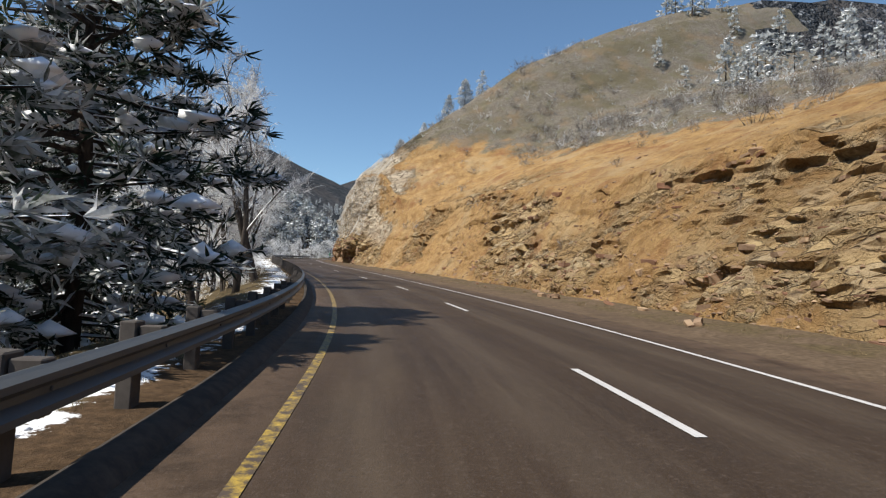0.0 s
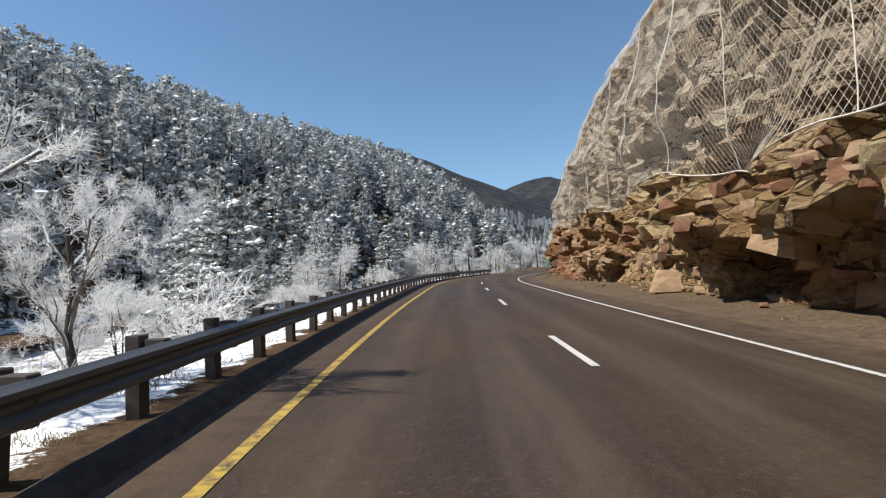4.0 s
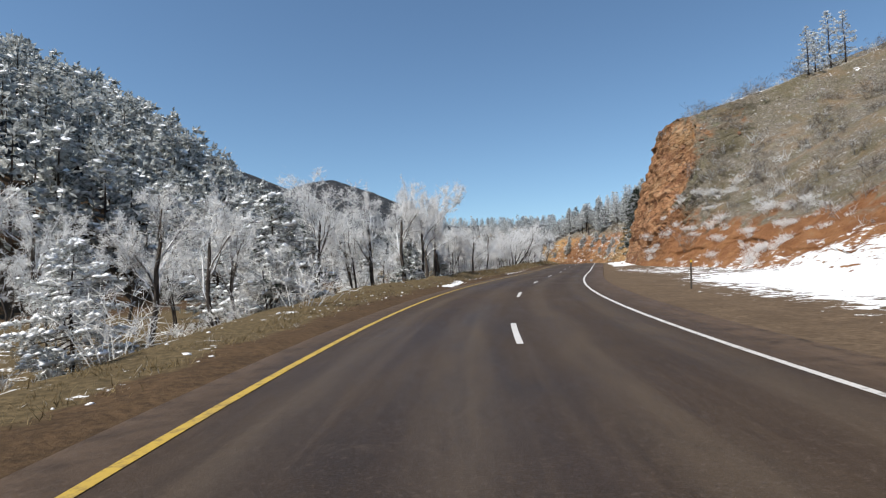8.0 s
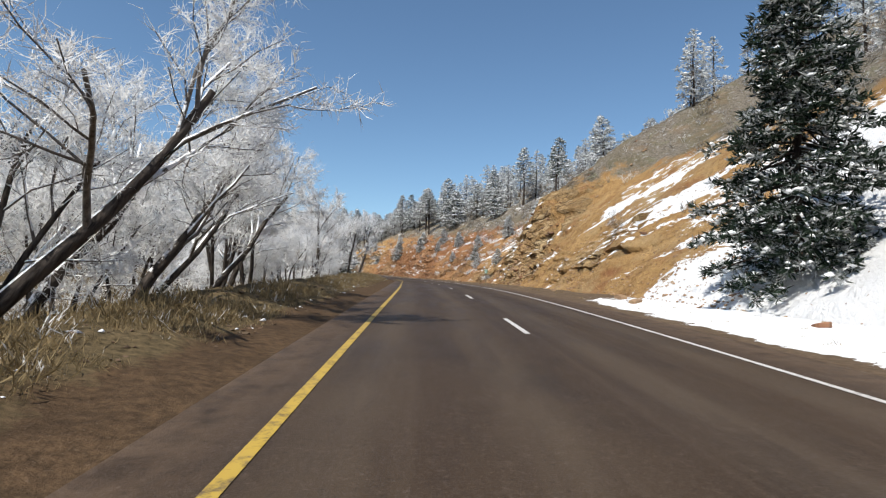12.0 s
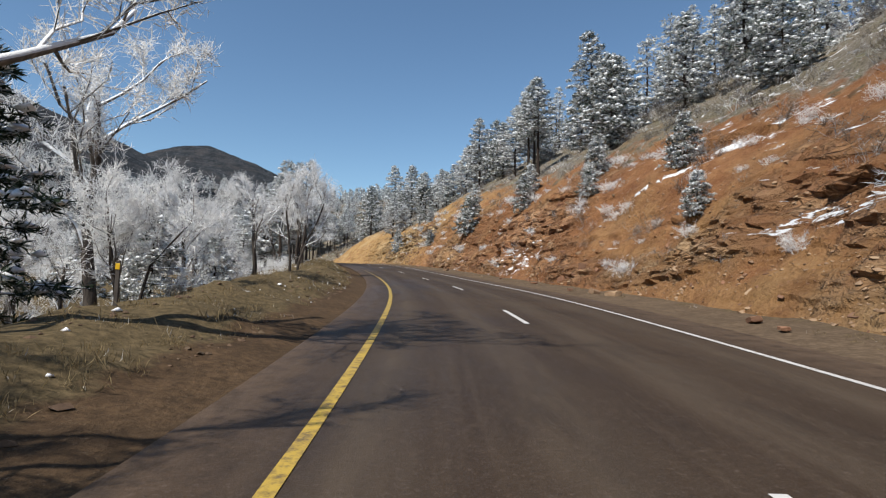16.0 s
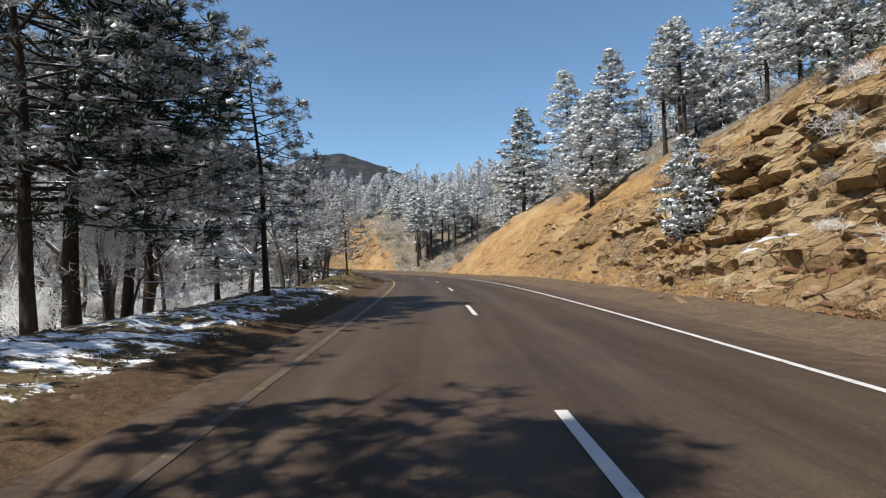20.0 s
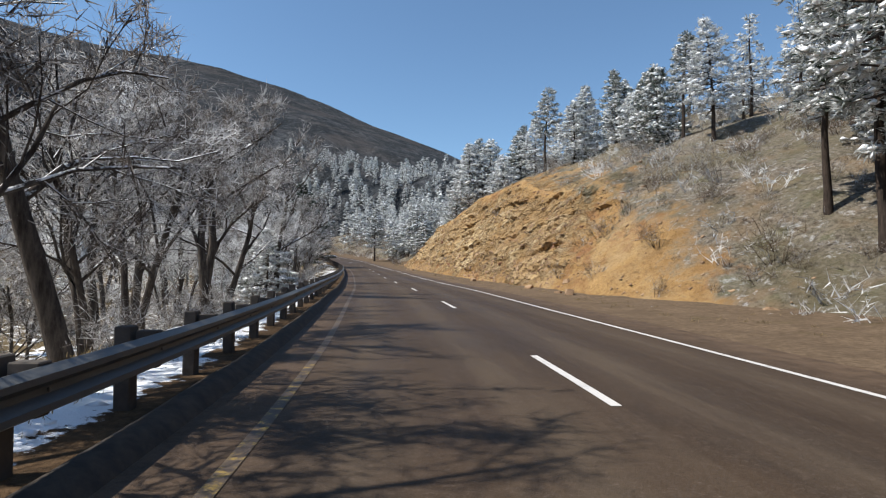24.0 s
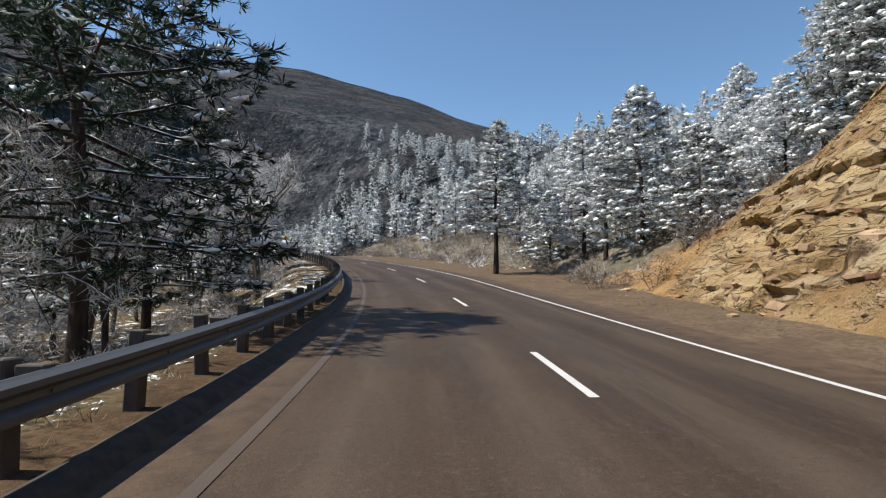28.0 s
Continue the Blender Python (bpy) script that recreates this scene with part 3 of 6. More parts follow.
SIGN_WHITE = make_plain("sign_white", (0.75, 0.77, 0.75), 0.4, 0, 0.1)
SIGN_YELLOW = make_plain("sign_yellow", (0.75, 0.46, 0.02), 0.4, 0, 0.15)
BLACK = make_plain("black_paint", (0.02, 0.02, 0.02), 0.5, 0, 0.2)


# ---- ground ----
def axis_steps(lo, hi, near_lo, near_hi, fine, coarse):
    a = np.arange(near_lo, near_hi + 0.1, fine)
    grow = [0.0]
    while grow[-1] < max(hi - near_hi, near_lo - lo):
        grow.append(grow[-1] + fine + (coarse - fine) * min(1, grow[-1] / 500))
    g = np.array(grow[1:])
    return np.r_[(near_lo - g[g < near_lo - lo])[::-1], a, near_hi + g[g < hi - near_hi]]


gx, gy = axis_steps(-4800, 3600, -220, 200, 6, 70), axis_steps(-3000, 5200, -40, 820, 6, 70)
X, Y = (a.ravel() for a in np.meshgrid(gx, gy, indexing="ij"))
S, D = road_coords(X, Y)
Z = land(X, Y, S, D)
corridor = (np.clip((75 - np.abs(D)) / 8, 0, 1)) * (S > -79) * (S < S_END - 1)
low = np.where(D > 0, np.interp(S, LINE_S, LINE[:, 2]) - 6, Z - 3.5)
Z = Z + (low - Z) * corridor
edge = np.clip((np.abs(X) + np.abs(Y - 400) - 4600) / 1800, 0, 1)
Z = Z * (1 - edge) + 30 * edge
tagged(new("ground", mesh("ground", np.stack([X, Y, Z], 1), grid_faces(len(gx), len(gy)), FAR, smooth=True,
                          attrs=[("snow", key(Y, (300, 1.0), (700, 0.45), (1000, 0.15)))])), "snow-dusted wooded valley sides and far mountains", "ground", kind="structure")


def strip(name, s, cols, mat, label, category, attrs=None, smooth=True):
    """A sheet along the road from columns of (d, h), each a number or an array over s."""
    d = np.stack([np.broadcast_to(np.asarray(c[0], float), s.shape) for c in cols], 1)
    h = np.stack([np.broadcast_to(np.asarray(c[1], float), s.shape) for c in cols], 1)
    p = at(s[:, None] + 0 * d, d, h)
    extra = [(k, f(s[:, None] + 0 * d, d, h)) for k, f in (attrs or {}).items()]
    return tagged(new(name, mesh(name, p.reshape(-1, 3), grid_faces(len(s), len(cols))[:, ::-1], mat, smooth=smooth, attrs=extra)), label, category, kind="structure")


# Road
rs = np.arange(-78, S_END - 2, 1.5)
wear = lambda s, d, h: np.exp(-((np.abs(np.abs(d) - 1.75) - 0.85) / 0.35) ** 2)
grit = lambda s, d, h: np.clip((np.abs(d) - 3.0) / 1.2, 0, 1)
strip("road", rs, [(d, 0.02 - 0.0035 * abs(d)) for d in np.linspace(-4.1, 4.6, 30)], ASPHALT, "dark reddish asphalt of a two-lane carriageway", "road", {"wear": wear, "grit": grit, "along": lambda s, d, h: s, "across": lambda s, d, h: d})


def paint_strip(name, s0, s1, d, w, mat, label, worn):
    s = np.arange(s0, s1 + 0.01, 0.75)
    d = d(s)
    strip(name, s, [(d - w / 2, 0.028 - 0.0035 * abs(d)), (d + w / 2, 0.028 - 0.0035 * abs(d))], mat, label, "road marking", {"worn": lambda s, d, h: worn(s)})


paint_strip("yellow_edge_line", -78, S_END - 4, lambda s: key(s, (180, -3.38), (200, -3.40), (250, -3.2), (320, -3.2), (342, -3.0), (365, -3.08), (385, -3.07), (430, -3.28), (490, -3.4)), 0.125, YELLOW, "worn yellow edge line on the asphalt", lambda s: key(s, (0, 0.30), (60, 0.35), (75, 0.2), (130, 0.0), (290, 0.05), (310, 0.32), (330, 0.1), (380, 0.1), (400, 0.5), (430, 0.6), (470, 0.2), (495, 0.1), (515, 0.4), (540, 0.75), (860, 0.75)))
paint_strip("white_edge_line", -78, S_END - 4, lambda s: 3.24 + 0 * s, 0.12, WHITE, "thin white edge line on the asphalt", lambda s: key(s, (0, 0.05), (60, 0.3), (100, 0.1), (700, 0.05)))
lane = thing("lane_line", "dashed white lane line of worn paint on asphalt", "road marking")
tagged(lane, kind="structure")
DASH_START, DASH_STEP = 4.9, 12.52
for k in range(-3, 62):
    # Painted by eye: the dashes wander a little along and across the line.
    s = DASH_START + DASH_STEP * k
    d = key(s, (8, 0.3), (19, 0.8), (30, 0.7), (55, 0.0), (72, 0.2), (84, 0.25), (130, 0.1), (158, 0.0), (182, 0.0), (208, 0.33), (234, 0.27), (245, 0.0), (257, 0.08), (270, 0.2), (331, 0.0), (356, 0.15), (370, 0.3), (395, -0.05), (405, -0.3),
            (419, -0.1), (444, -0.3), (509, -0.13), (521, 0.03), (534, 0.2), (545, -0.2), (570, -0.4), (594, -0.3), (607, 0.0))
    s = s + key(s, (8, 0.0), (20, 0.6), (30, -0.8), (55, -0.5), (72, 1.0), (84, 1.2), (130, -0.9), (144, 0.1), (158, 0.9), (182, 1.0), (208, 1.7), (234, 1.4), (245, 0.2), (257, 0.1), (270, 1.0), (331, -0.2), (356, -0.4), (370, 0.7), (395, 0.1),
                (419, -0.6), (444, -0.4), (509, 1.8), (521, 1.1), (534, 2.0), (545, 0.7), (570, 0.5), (594, -0.1), (607, -0.2)) + np.linspace(0, 3.3, 6)
    p = np.stack([at(s, d - 0.06, 0.028), at(s, d + 0.06, 0.028)], 1).reshape(-1, 3)
    part("dash", mesh("dash", p, grid_faces(6, 2)[:, ::-1], WHITE), lane)


# Right-hand verge and slope
def rockiness(s):
    return key(s, (-20, 0.6), (30, 0.6), (48, 0.7), (62, 0.5), (78, 0.6), (86, 1.0), (169, 1.0), (175, 0.1), (222, 0.2), (240, 0.4), (246, 0.6), (252, 1.0), (265, 1.0), (269, 0.1), (282, 0.15),
               (292, 0.55), (305, 0.4), (314, 0.95), (330, 0.85), (338, 0.4), (360, 0.55), (385, 0.65), (400, 0.7), (420, 0.75), (450, 0.9), (470, 0.5), (500, 0.3), (512, 0.1), (530, 0.15),
               (540, 0.5), (552, 0.85), (600, 0.85), (618, 0.75), (628, 0.2), (860, 0.1))


def redness(s):
    return key(s, (-20, 0.1), (40, 0.3), (60, 0.1), (80, 0.0), (120, 0.1), (158, 0.35), (220, 0.7), (238, 0.85), (250, 0.68), (262, 0.68), (275, 0.1), (330, 0.35), (350, 0.58), (390, 0.66),
               (410, 0.62), (430, 0.42), (460, 0.25), (520, 0.1), (700, 0.1))


def snowiness(s):
    return key(s, (-20, 0.12), (163, 0.10), (172, 0.55), (180, 0.85), (205, 0.80), (214, 0.5), (232, 0.45), (246, 0.28), (264, 0.3), (268, 0.9), (281, 0.82), (287, 0.22), (297, 0.2), (301, 0.5), (305, 0.2),
               (318, 0.2), (322, 0.5), (327, 0.25), (333, 0.3), (338, 0.46), (343, 0.3), (360, 0.28), (372, 0.34), (390, 0.2), (440, 0.26), (470, 0.10), (860, 0.08))


SLOPE_STEP = 0.32
ss = np.arange(-20, 720, SLOPE_STEP)
b, hf, aa, ua = foot(ss), face_height(ss), np.radians(face_slope(ss)), np.radians(upper_slope(ss))
run = hf / np.tan(aa)
nf = 48
u_face = np.linspace(0, 1, nf)
u_up = np.cumsum(np.r_[0.35, np.linspace(0.4, 0.9, 26), np.linspace(1.0, 4.0, 24)])
dd = np.concatenate([b[:, None] + run[:, None] * u_face, (b + run)[:, None] + u_up], 1)
hh = right_height(ss[:, None] + 0 * dd, dd)
hh[:, :nf] = hf[:, None] * u_face
sg = ss[:, None] + 0 * dd
steep = np.concatenate([np.broadcast_to(np.sin(np.pi * np.clip(u_face, 0.0, 1)) ** 0.3, (len(ss), nf)), np.exp(-u_up / 5)[None] * np.ones((len(ss), 1))], 1)
rock = rockiness(sg) * np.clip(steep + 0.15, 0, 1)
patch = np.clip((fbm(sg / 8, hh / 4.5, 21.0, 3) - 0.45) * 7, 0, 1)
rock = rock * (1 - (1 - patch) * key(sg, (-20, 0.5), (40, 0.5), (84, 0.5), (88, 0), (262, 0), (285, 0.7), (300, 0.4), (322, 0.3), (330, 0.6), (390, 0.55), (396, 0.35), (410, 0.35), (416, 0.6), (432, 0.6), (440, 0.35), (462, 0.35), (470, 0.85), (530, 0.8), (548, 0.35), (630, 0.35)))
# Broken ledges: beds of uneven thickness, each cut into blocks that stand out by different amounts.
thick = key(sg, (84, 1.15), (270, 1.15), (290, 0.9), (520, 0.8), (545, 0.75), (640, 0.75)) - key(sg, (240, 0), (250, 0.5), (264, 0.5), (270, 0))
bed = (hh + 2.4 * fbm(sg / 12, hh / 6, 2.0, 3) + sg * 0.06) / thick
row = np.floor(bed)
col = np.floor(sg / (1.6 + 2.2 * _hash(row, 3.0, 1.0)) + 9 * _hash(row, 1.0, 7.0) + 0.8 * fbm(sg / 3, hh / 2, 4.0, 2))
block = _hash(row, col, 2.0)
low = key(sg, (86, 0), (94, 1), (167, 1), (173, 0)) * np.clip((6 - hh) / 1.5, 0, 1)
out = 0.9 * (fbm(sg / 9, hh / 5, 1.0) - 0.5) + (1.2 + 0.4 * low) * (_hash(row, 5.0, 0.0) - 0.5) + (1.1 + 0.9 * low) * (block - 0.5) + 0.55 * (_hash(np.floor(bed * 2.6), np.floor(sg / 0.75 + 5 * _hash(np.floor(bed * 2.6), 2.0, 9.0)), 4.0) - 0.5) * thick - low * 1.3 * (block < 0.22) + 0.5 * (_hash(np.floor(bed * 4.3), np.floor(sg / 0.55 + 5 * _hash(np.floor(bed * 4.3), 6.0, 9.0)), 8.0) - 0.5) * (1 + key(sg, (525, 0), (545, 0.4)))
gully = 2.2 * (fbm(sg / 11, hh / 7, 8.0, 4) - 0.5)
ease = np.clip(np.concatenate([np.linspace(0.25, 1, 8), np.ones(dd.shape[1] - 8)])[None], 0, 1)
netted = key(sg, (68, 0), (78, 1), (167, 1), (172, 0)) * np.clip((hh - key(sg, (70, 1.0), (90, 4.5))) / 1.5, 0, 1)
dd = dd - out * rock * 1.15 * ease * (1 - 0.35 * netted) * key(sg, (265, 1.0), (285, 0.75), (530, 0.6), (545, 0.42), (640, 0.42)) * key(sg, (60, 0.7), (84, 0.7), (92, 1.0), (242, 1.0), (250, 0.34), (265, 0.34), (270, 1.0)) * (0.45 + 1.1 * fbm(sg / 5, hh / 3, 27.0, 2)) + gully * ease * np.clip(hh / 4, 0, 1) * (1 - 0.5 * rock)
hh = hh + ease * ((1 - rock) * (0.45 * (fbm(sg / 0.9, dd / 0.9, 14.0, 2) - 0.5) + 0.5 * (fbm(sg / 1.6, hh / 9, 15.0, 2) - 0.5)) + (1 - rock) * 0.9 * (fbm(sg / 3.0, dd / 3.0, 3.0) - 0.5) + rock * 0.35 * (block - 0.5))
hh[:, 0] = -0.3
veg = np.clip((hh - key(sg, (-20, 13), (60, 13), (80, 17), (100, 17), (169, 14), (176, 3.5), (225, 2.5), (238, 3), (246, 6), (250, 14), (255, 18), (265, 18), (272, 9), (300, 11), (340, 9), (390, 8.5), (440, 10.5), (480, 7.5),
                        (505, 7), (512, -1), (530, -3), (540, 2), (555, 6.8), (562, 7.5), (574, 10.5), (590, 10.5), (604, 8.2), (616, 7.0), (626, 1.5), (634, -3))) / 7 + 0.3, 0, 0.95)
wavy = sg + 16 * (fbm(sg / 8, hh / 5, 12.0, 4) - 0.5)
snow = snowiness(wavy) * (1 - key(sg, (155, 0), (168, 0.8), (228, 0.85), (246, 0.7), (252, 0)) * np.clip(hh / 5, 0, 1)) + 0.10 * np.clip(hh / 20, 0, 1) + key(sg, (244, 0), (250, 0.35), (268, 0.35), (272, 0)) * np.clip((2.2 - hh) / 2, 0, 1)
# Thin streaks of snow lie along the ledges.
streak = fbm((hh + 0.62 * sg) / 1.5, sg / 16, 31.0, 3)
snow = snow + np.clip((streak - 0.585) * 9, 0, 0.6) * np.clip((10.5 - hh) / 3, 0.15, 1) * np.clip((fbm(sg / 9, hh / 5, 37.0, 3) - 0.36) * 6, 0, 1) * key(sg, (222, 0), (230, 0.5), (250, 0.5), (256, 0.2), (284, 0.2), (290, 0.85), (345, 0.9), (362, 0.4), (385, 0.5), (405, 0.55), (440, 0.4), (470, 0.15), (480, 0))
p = at(sg, dd, hh)
SLOPE_SHEET = (ss, dd, hh)
SLOPE_POINTS = p
tagged(new("cut_slope", mesh("cut_slope", p.reshape(-1, 3), grid_faces(*dd.shape)[:, ::-1], SLOPE, smooth=(rock < 0.38)[:-1, :-1].ravel(),
                             attrs=[("rock", rock), ("red", redness(sg) - 0.7 * netted + key(sg, (84, 0), (95, 0.28), (168, 0.45), (173, 0)) * np.clip((5.5 - hh) / 2, 0, 1)), ("veg", veg), ("snow", snow), ("pale", netted + key(sg, (630, 0), (637, 0.25)))])),
       "ochre and red sandstone cut slope with scrub and patches of snow", "hillside", kind="structure")

vs = np.arange(-78, 760, 0.8)
cols = [(4.55, -0.03)] + [(4.6 + (foot(vs) + 0.8 - 4.6) * f, -0.04 + 0.14 * (fbm(vs / 1.3, f * 9.0, 1.0, 3) - 0.5) * min(1, f * 8) + 0.25 * f**2) for f in np.linspace(0.0, 1, 14)]
strip("right_verge", vs, cols, GRAVEL, "gravel and dry grass verge with thin snow", "verge",
      {"veg": lambda s, d, h: np.clip((d - 5.2) / 3, 0, 0.5) * key(s, (150, 1.0), (165, 0.3), (225, 0.3), (260, 0.8)),
       "snow": lambda s, d, h: snowiness(s) * key(s, (-20, 0.7), (158, 0.8), (165, 1.0), (285, 1.0), (300, 0.6)) * np.clip((d - 4.6) / key(s, (160, 1.2), (170, 8.0), (215, 7.0), (232, 1.5)), 0, 1) + 0.06 + key(s, (246, 0), (252, 0.36), (268, 0.36), (272, 0)) * np.clip((d - 5.4) / 1.0, 0, 1)})

# Left-hand verge and valley floor
LEFT_STEP = 0.5
ls = np.arange(-78, S_END - 4, LEFT_STEP)
ld = np.r_[-4.05, -4.3, np.arange(-4.6, -8.3, -0.3), np.arange(-8.8, -16, -0.8), np.arange(-17, -76, -2.2)]
lsg, ldg = ls[:, None] + 0 * ld, 0 * ls[:, None] + ld
lh = left_height(lsg, ldg) + np.clip((-ldg - 4.3) / 2, 0, 1) * (0.35 * (fbm(lsg / 2.6, ldg / 2.6, 2.0) - 0.45) + 1.2 * (fbm(lsg / 12, ldg / 9, 5.0, 3) - 0.5) * np.clip((-ldg - 9) / 6, 0, 1))
berm = key(lsg, (188, 0.0), (200, 0.35), (300, 0.5), (400, 0.55), (420, 0.3), (460, 0.3), (490, 0.5), (505, 0.0)) * np.exp(-((ldg + 7.0) / 1.4) ** 2) * (0.4 + 1.2 * fbm(lsg / 1.6, ldg / 1.2, 9.0, 4)) + key(lsg, (188, 0.0), (200, 0.3), (500, 0.3), (508, 0.0)) * (fbm(lsg / 1.1, ldg / 0.8, 19.0, 2) - 0.4) * np.clip((-ldg - 4.9) / 0.6, 0, 1) * np.clip((ldg + 10) / 2, 0, 1)
lh = lh + berm
lh[:, :2] = -0.05
lveg = np.clip((-ldg - 4.5) / 1.5, 0, 0.75) * (1 - key(lsg, (300, 0.9), (345, 0.0)) * np.clip((-ldg - 36) / 6, 0, 1))
lsw = lsg + 26 * (fbm(lsg / 9, ldg / 6, 6.0, 4) - 0.5) + 14 * (fbm(lsg / 40, ldg / 12, 2.0, 2) - 0.5)
lsnow = key(lsw, (-20, 0.36), (50, 0.38), (70, 0.55), (110, 0.54), (180, 0.4), (200, 0.25), (300, 0.30), (395, 0.25), (410, 0.42), (424, 0.56), (450, 0.56), (470, 0.25), (505, 0.22), (509, 0.3), (512, 0.55), (570, 0.50), (600, 0.5), (700, 0.4)) * np.clip((-ldg - 4.5) / 1.0, 0, 1) + key(lsg, (60, 0.34), (110, 0.3), (135, 0.18), (165, 0.14), (185, 0.0), (500, 0.0), (512, 0.36), (585, 0.30), (602, 0.05)) * np.exp(-((ldg + 5.5) / 0.9) ** 2)
lsnow = lsnow + key(lsg, (340, 0.10), (390, -0.02), (420, -0.14), (455, -0.14), (470, -0.02)) * np.clip((-ldg - 14) / 6, 0, 1) - key(lsg, (300, 0.22), (345, 0.0)) * np.clip((-ldg - 40) / 8, 0, 1)
tagged(new("left_verge", mesh("left_verge", at(lsg, ldg, lh).reshape(-1, 3), grid_faces(len(ls), len(ld)), VERGE, smooth=True, attrs=[("veg", lveg), ("snow", lsnow)])),
       "grassy bank and snow-patched river flat below the road", "verge", kind="structure")


# ---- plants, built once in a few forms each ----
def joined(pieces):
    """Several (verts, tris) as one."""
    verts, tris, n = [], [], 0
    for v, f in pieces:
        verts.append(v)
        tris.append(np.asarray(f) + n)
        n += len(v)
    return np.concatenate(verts), np.concatenate(tris)


def tube(path, radii, sides):
    """A tapered limb along a path."""
    path = np.asarray(path, float)
    t = np.gradient(path, axis=0)
    t /= np.linalg.norm(t, axis=1, keepdims=True) + 1e-9
    ref = np.where(np.abs(t[:, 2:3]) > 0.9, [[1.0, 0, 0]], [[0, 0, 1.0]])
    u = np.cross(t, ref)
    u /= np.linalg.norm(u, axis=1, keepdims=True) + 1e-9
    w = np.cross(t, u)
    a = np.linspace(0, 2 * np.pi, sides, endpoint=False)
    ring = u[:, None] * np.cos(a)[None, :, None] + w[:, None] * np.sin(a)[None, :, None]
    v = (path[:, None] + ring * np.asarray(radii)[:, None, None]).reshape(-1, 3)
    i = np.arange((len(path) - 1) * sides)
    j = (i // sides) * sides + (i + 1) % sides
    return v, np.concatenate([np.stack([i, j, j + sides], 1), np.stack([i, j + sides, i + sides], 1)])


def spikes(r, base, way, length, width):
    """Thin blades: for arrays of bases and ways, one narrow leaf-shaped blade each."""
    n = len(base)
    side = np.cross(way, r.normal(size=(n, 3)))
    side /= np.linalg.norm(side, axis=1, keepdims=True) + 1e-9
    side *= np.asarray(width).reshape(-1, 1) / 2
    ln = np.asarray(length).reshape(-1, 1)
    tip = base + way * ln
    mid = base + (tip - base) * 0.5 + r.normal(size=(n, 3)) * ln * 0.08
    v = np.stack([base, mid + side, tip, mid - side], 1).reshape(-1, 3)
    k = np.arange(n)[:, None] * 4
    return v, np.concatenate([k + [0, 1, 3], k + [3, 1, 2]])


def slivers(r, base, way, length, width):
    """Twigs too thin to show a shape: one long triangle each."""
    n = len(base)
    side = np.cross(way, r.normal(size=(n, 3)))
    side *= np.asarray(width).reshape(-1, 1) / (2 * np.linalg.norm(side, axis=1, keepdims=True) + 1e-9)
    v = np.stack([base - side, base + side, base + way * np.asarray(length).reshape(-1, 1)], 1).reshape(-1, 3)
    return v, np.arange(3 * n).reshape(-1, 3)


_OCT = np.array([(1, 0, 0), (0, 1, 0), (-1, 0, 0), (0, -1, 0), (0, 0, 1), (0, 0, -0.5), (0.62, 0.62, 0.55), (-0.62, -0.62, 0.5)], float)
_OCT_F = np.array([(0, 6, 4), (6, 1, 4), (0, 1, 6), (1, 2, 4), (2, 7, 4), (7, 3, 4), (2, 3, 7), (3, 0, 4), (1, 0, 5), (2, 1, 5), (3, 2, 5), (0, 3, 5)])


def lumps(r, centre, size, flat):
    """Small uneven pads, as snow lies on boughs."""
    n = len(centre)
    a = r.uniform(0, 2 * np.pi, n)
    sh = _OCT[None] * r.uniform(0.65, 1.3, (n, 8, 1))
    x = sh[..., 0] * np.cos(a)[:, None] - sh[..., 1] * np.sin(a)[:, None] * 0.7
    y = sh[..., 0] * np.sin(a)[:, None] + sh[..., 1] * np.cos(a)[:, None] * 0.7
    v = np.stack([x, y, sh[..., 2] * flat], -1) * np.asarray(size).reshape(-1, 1, 1) + centre[:, None]
    f = (np.arange(n)[:, None, None] * 8 + _OCT_F[None]).reshape(-1, 3)
    return v.reshape(-1, 3), f


def unit(v):
    return v / (np.linalg.norm(v, axis=-1, keepdims=True) + 1e-9)


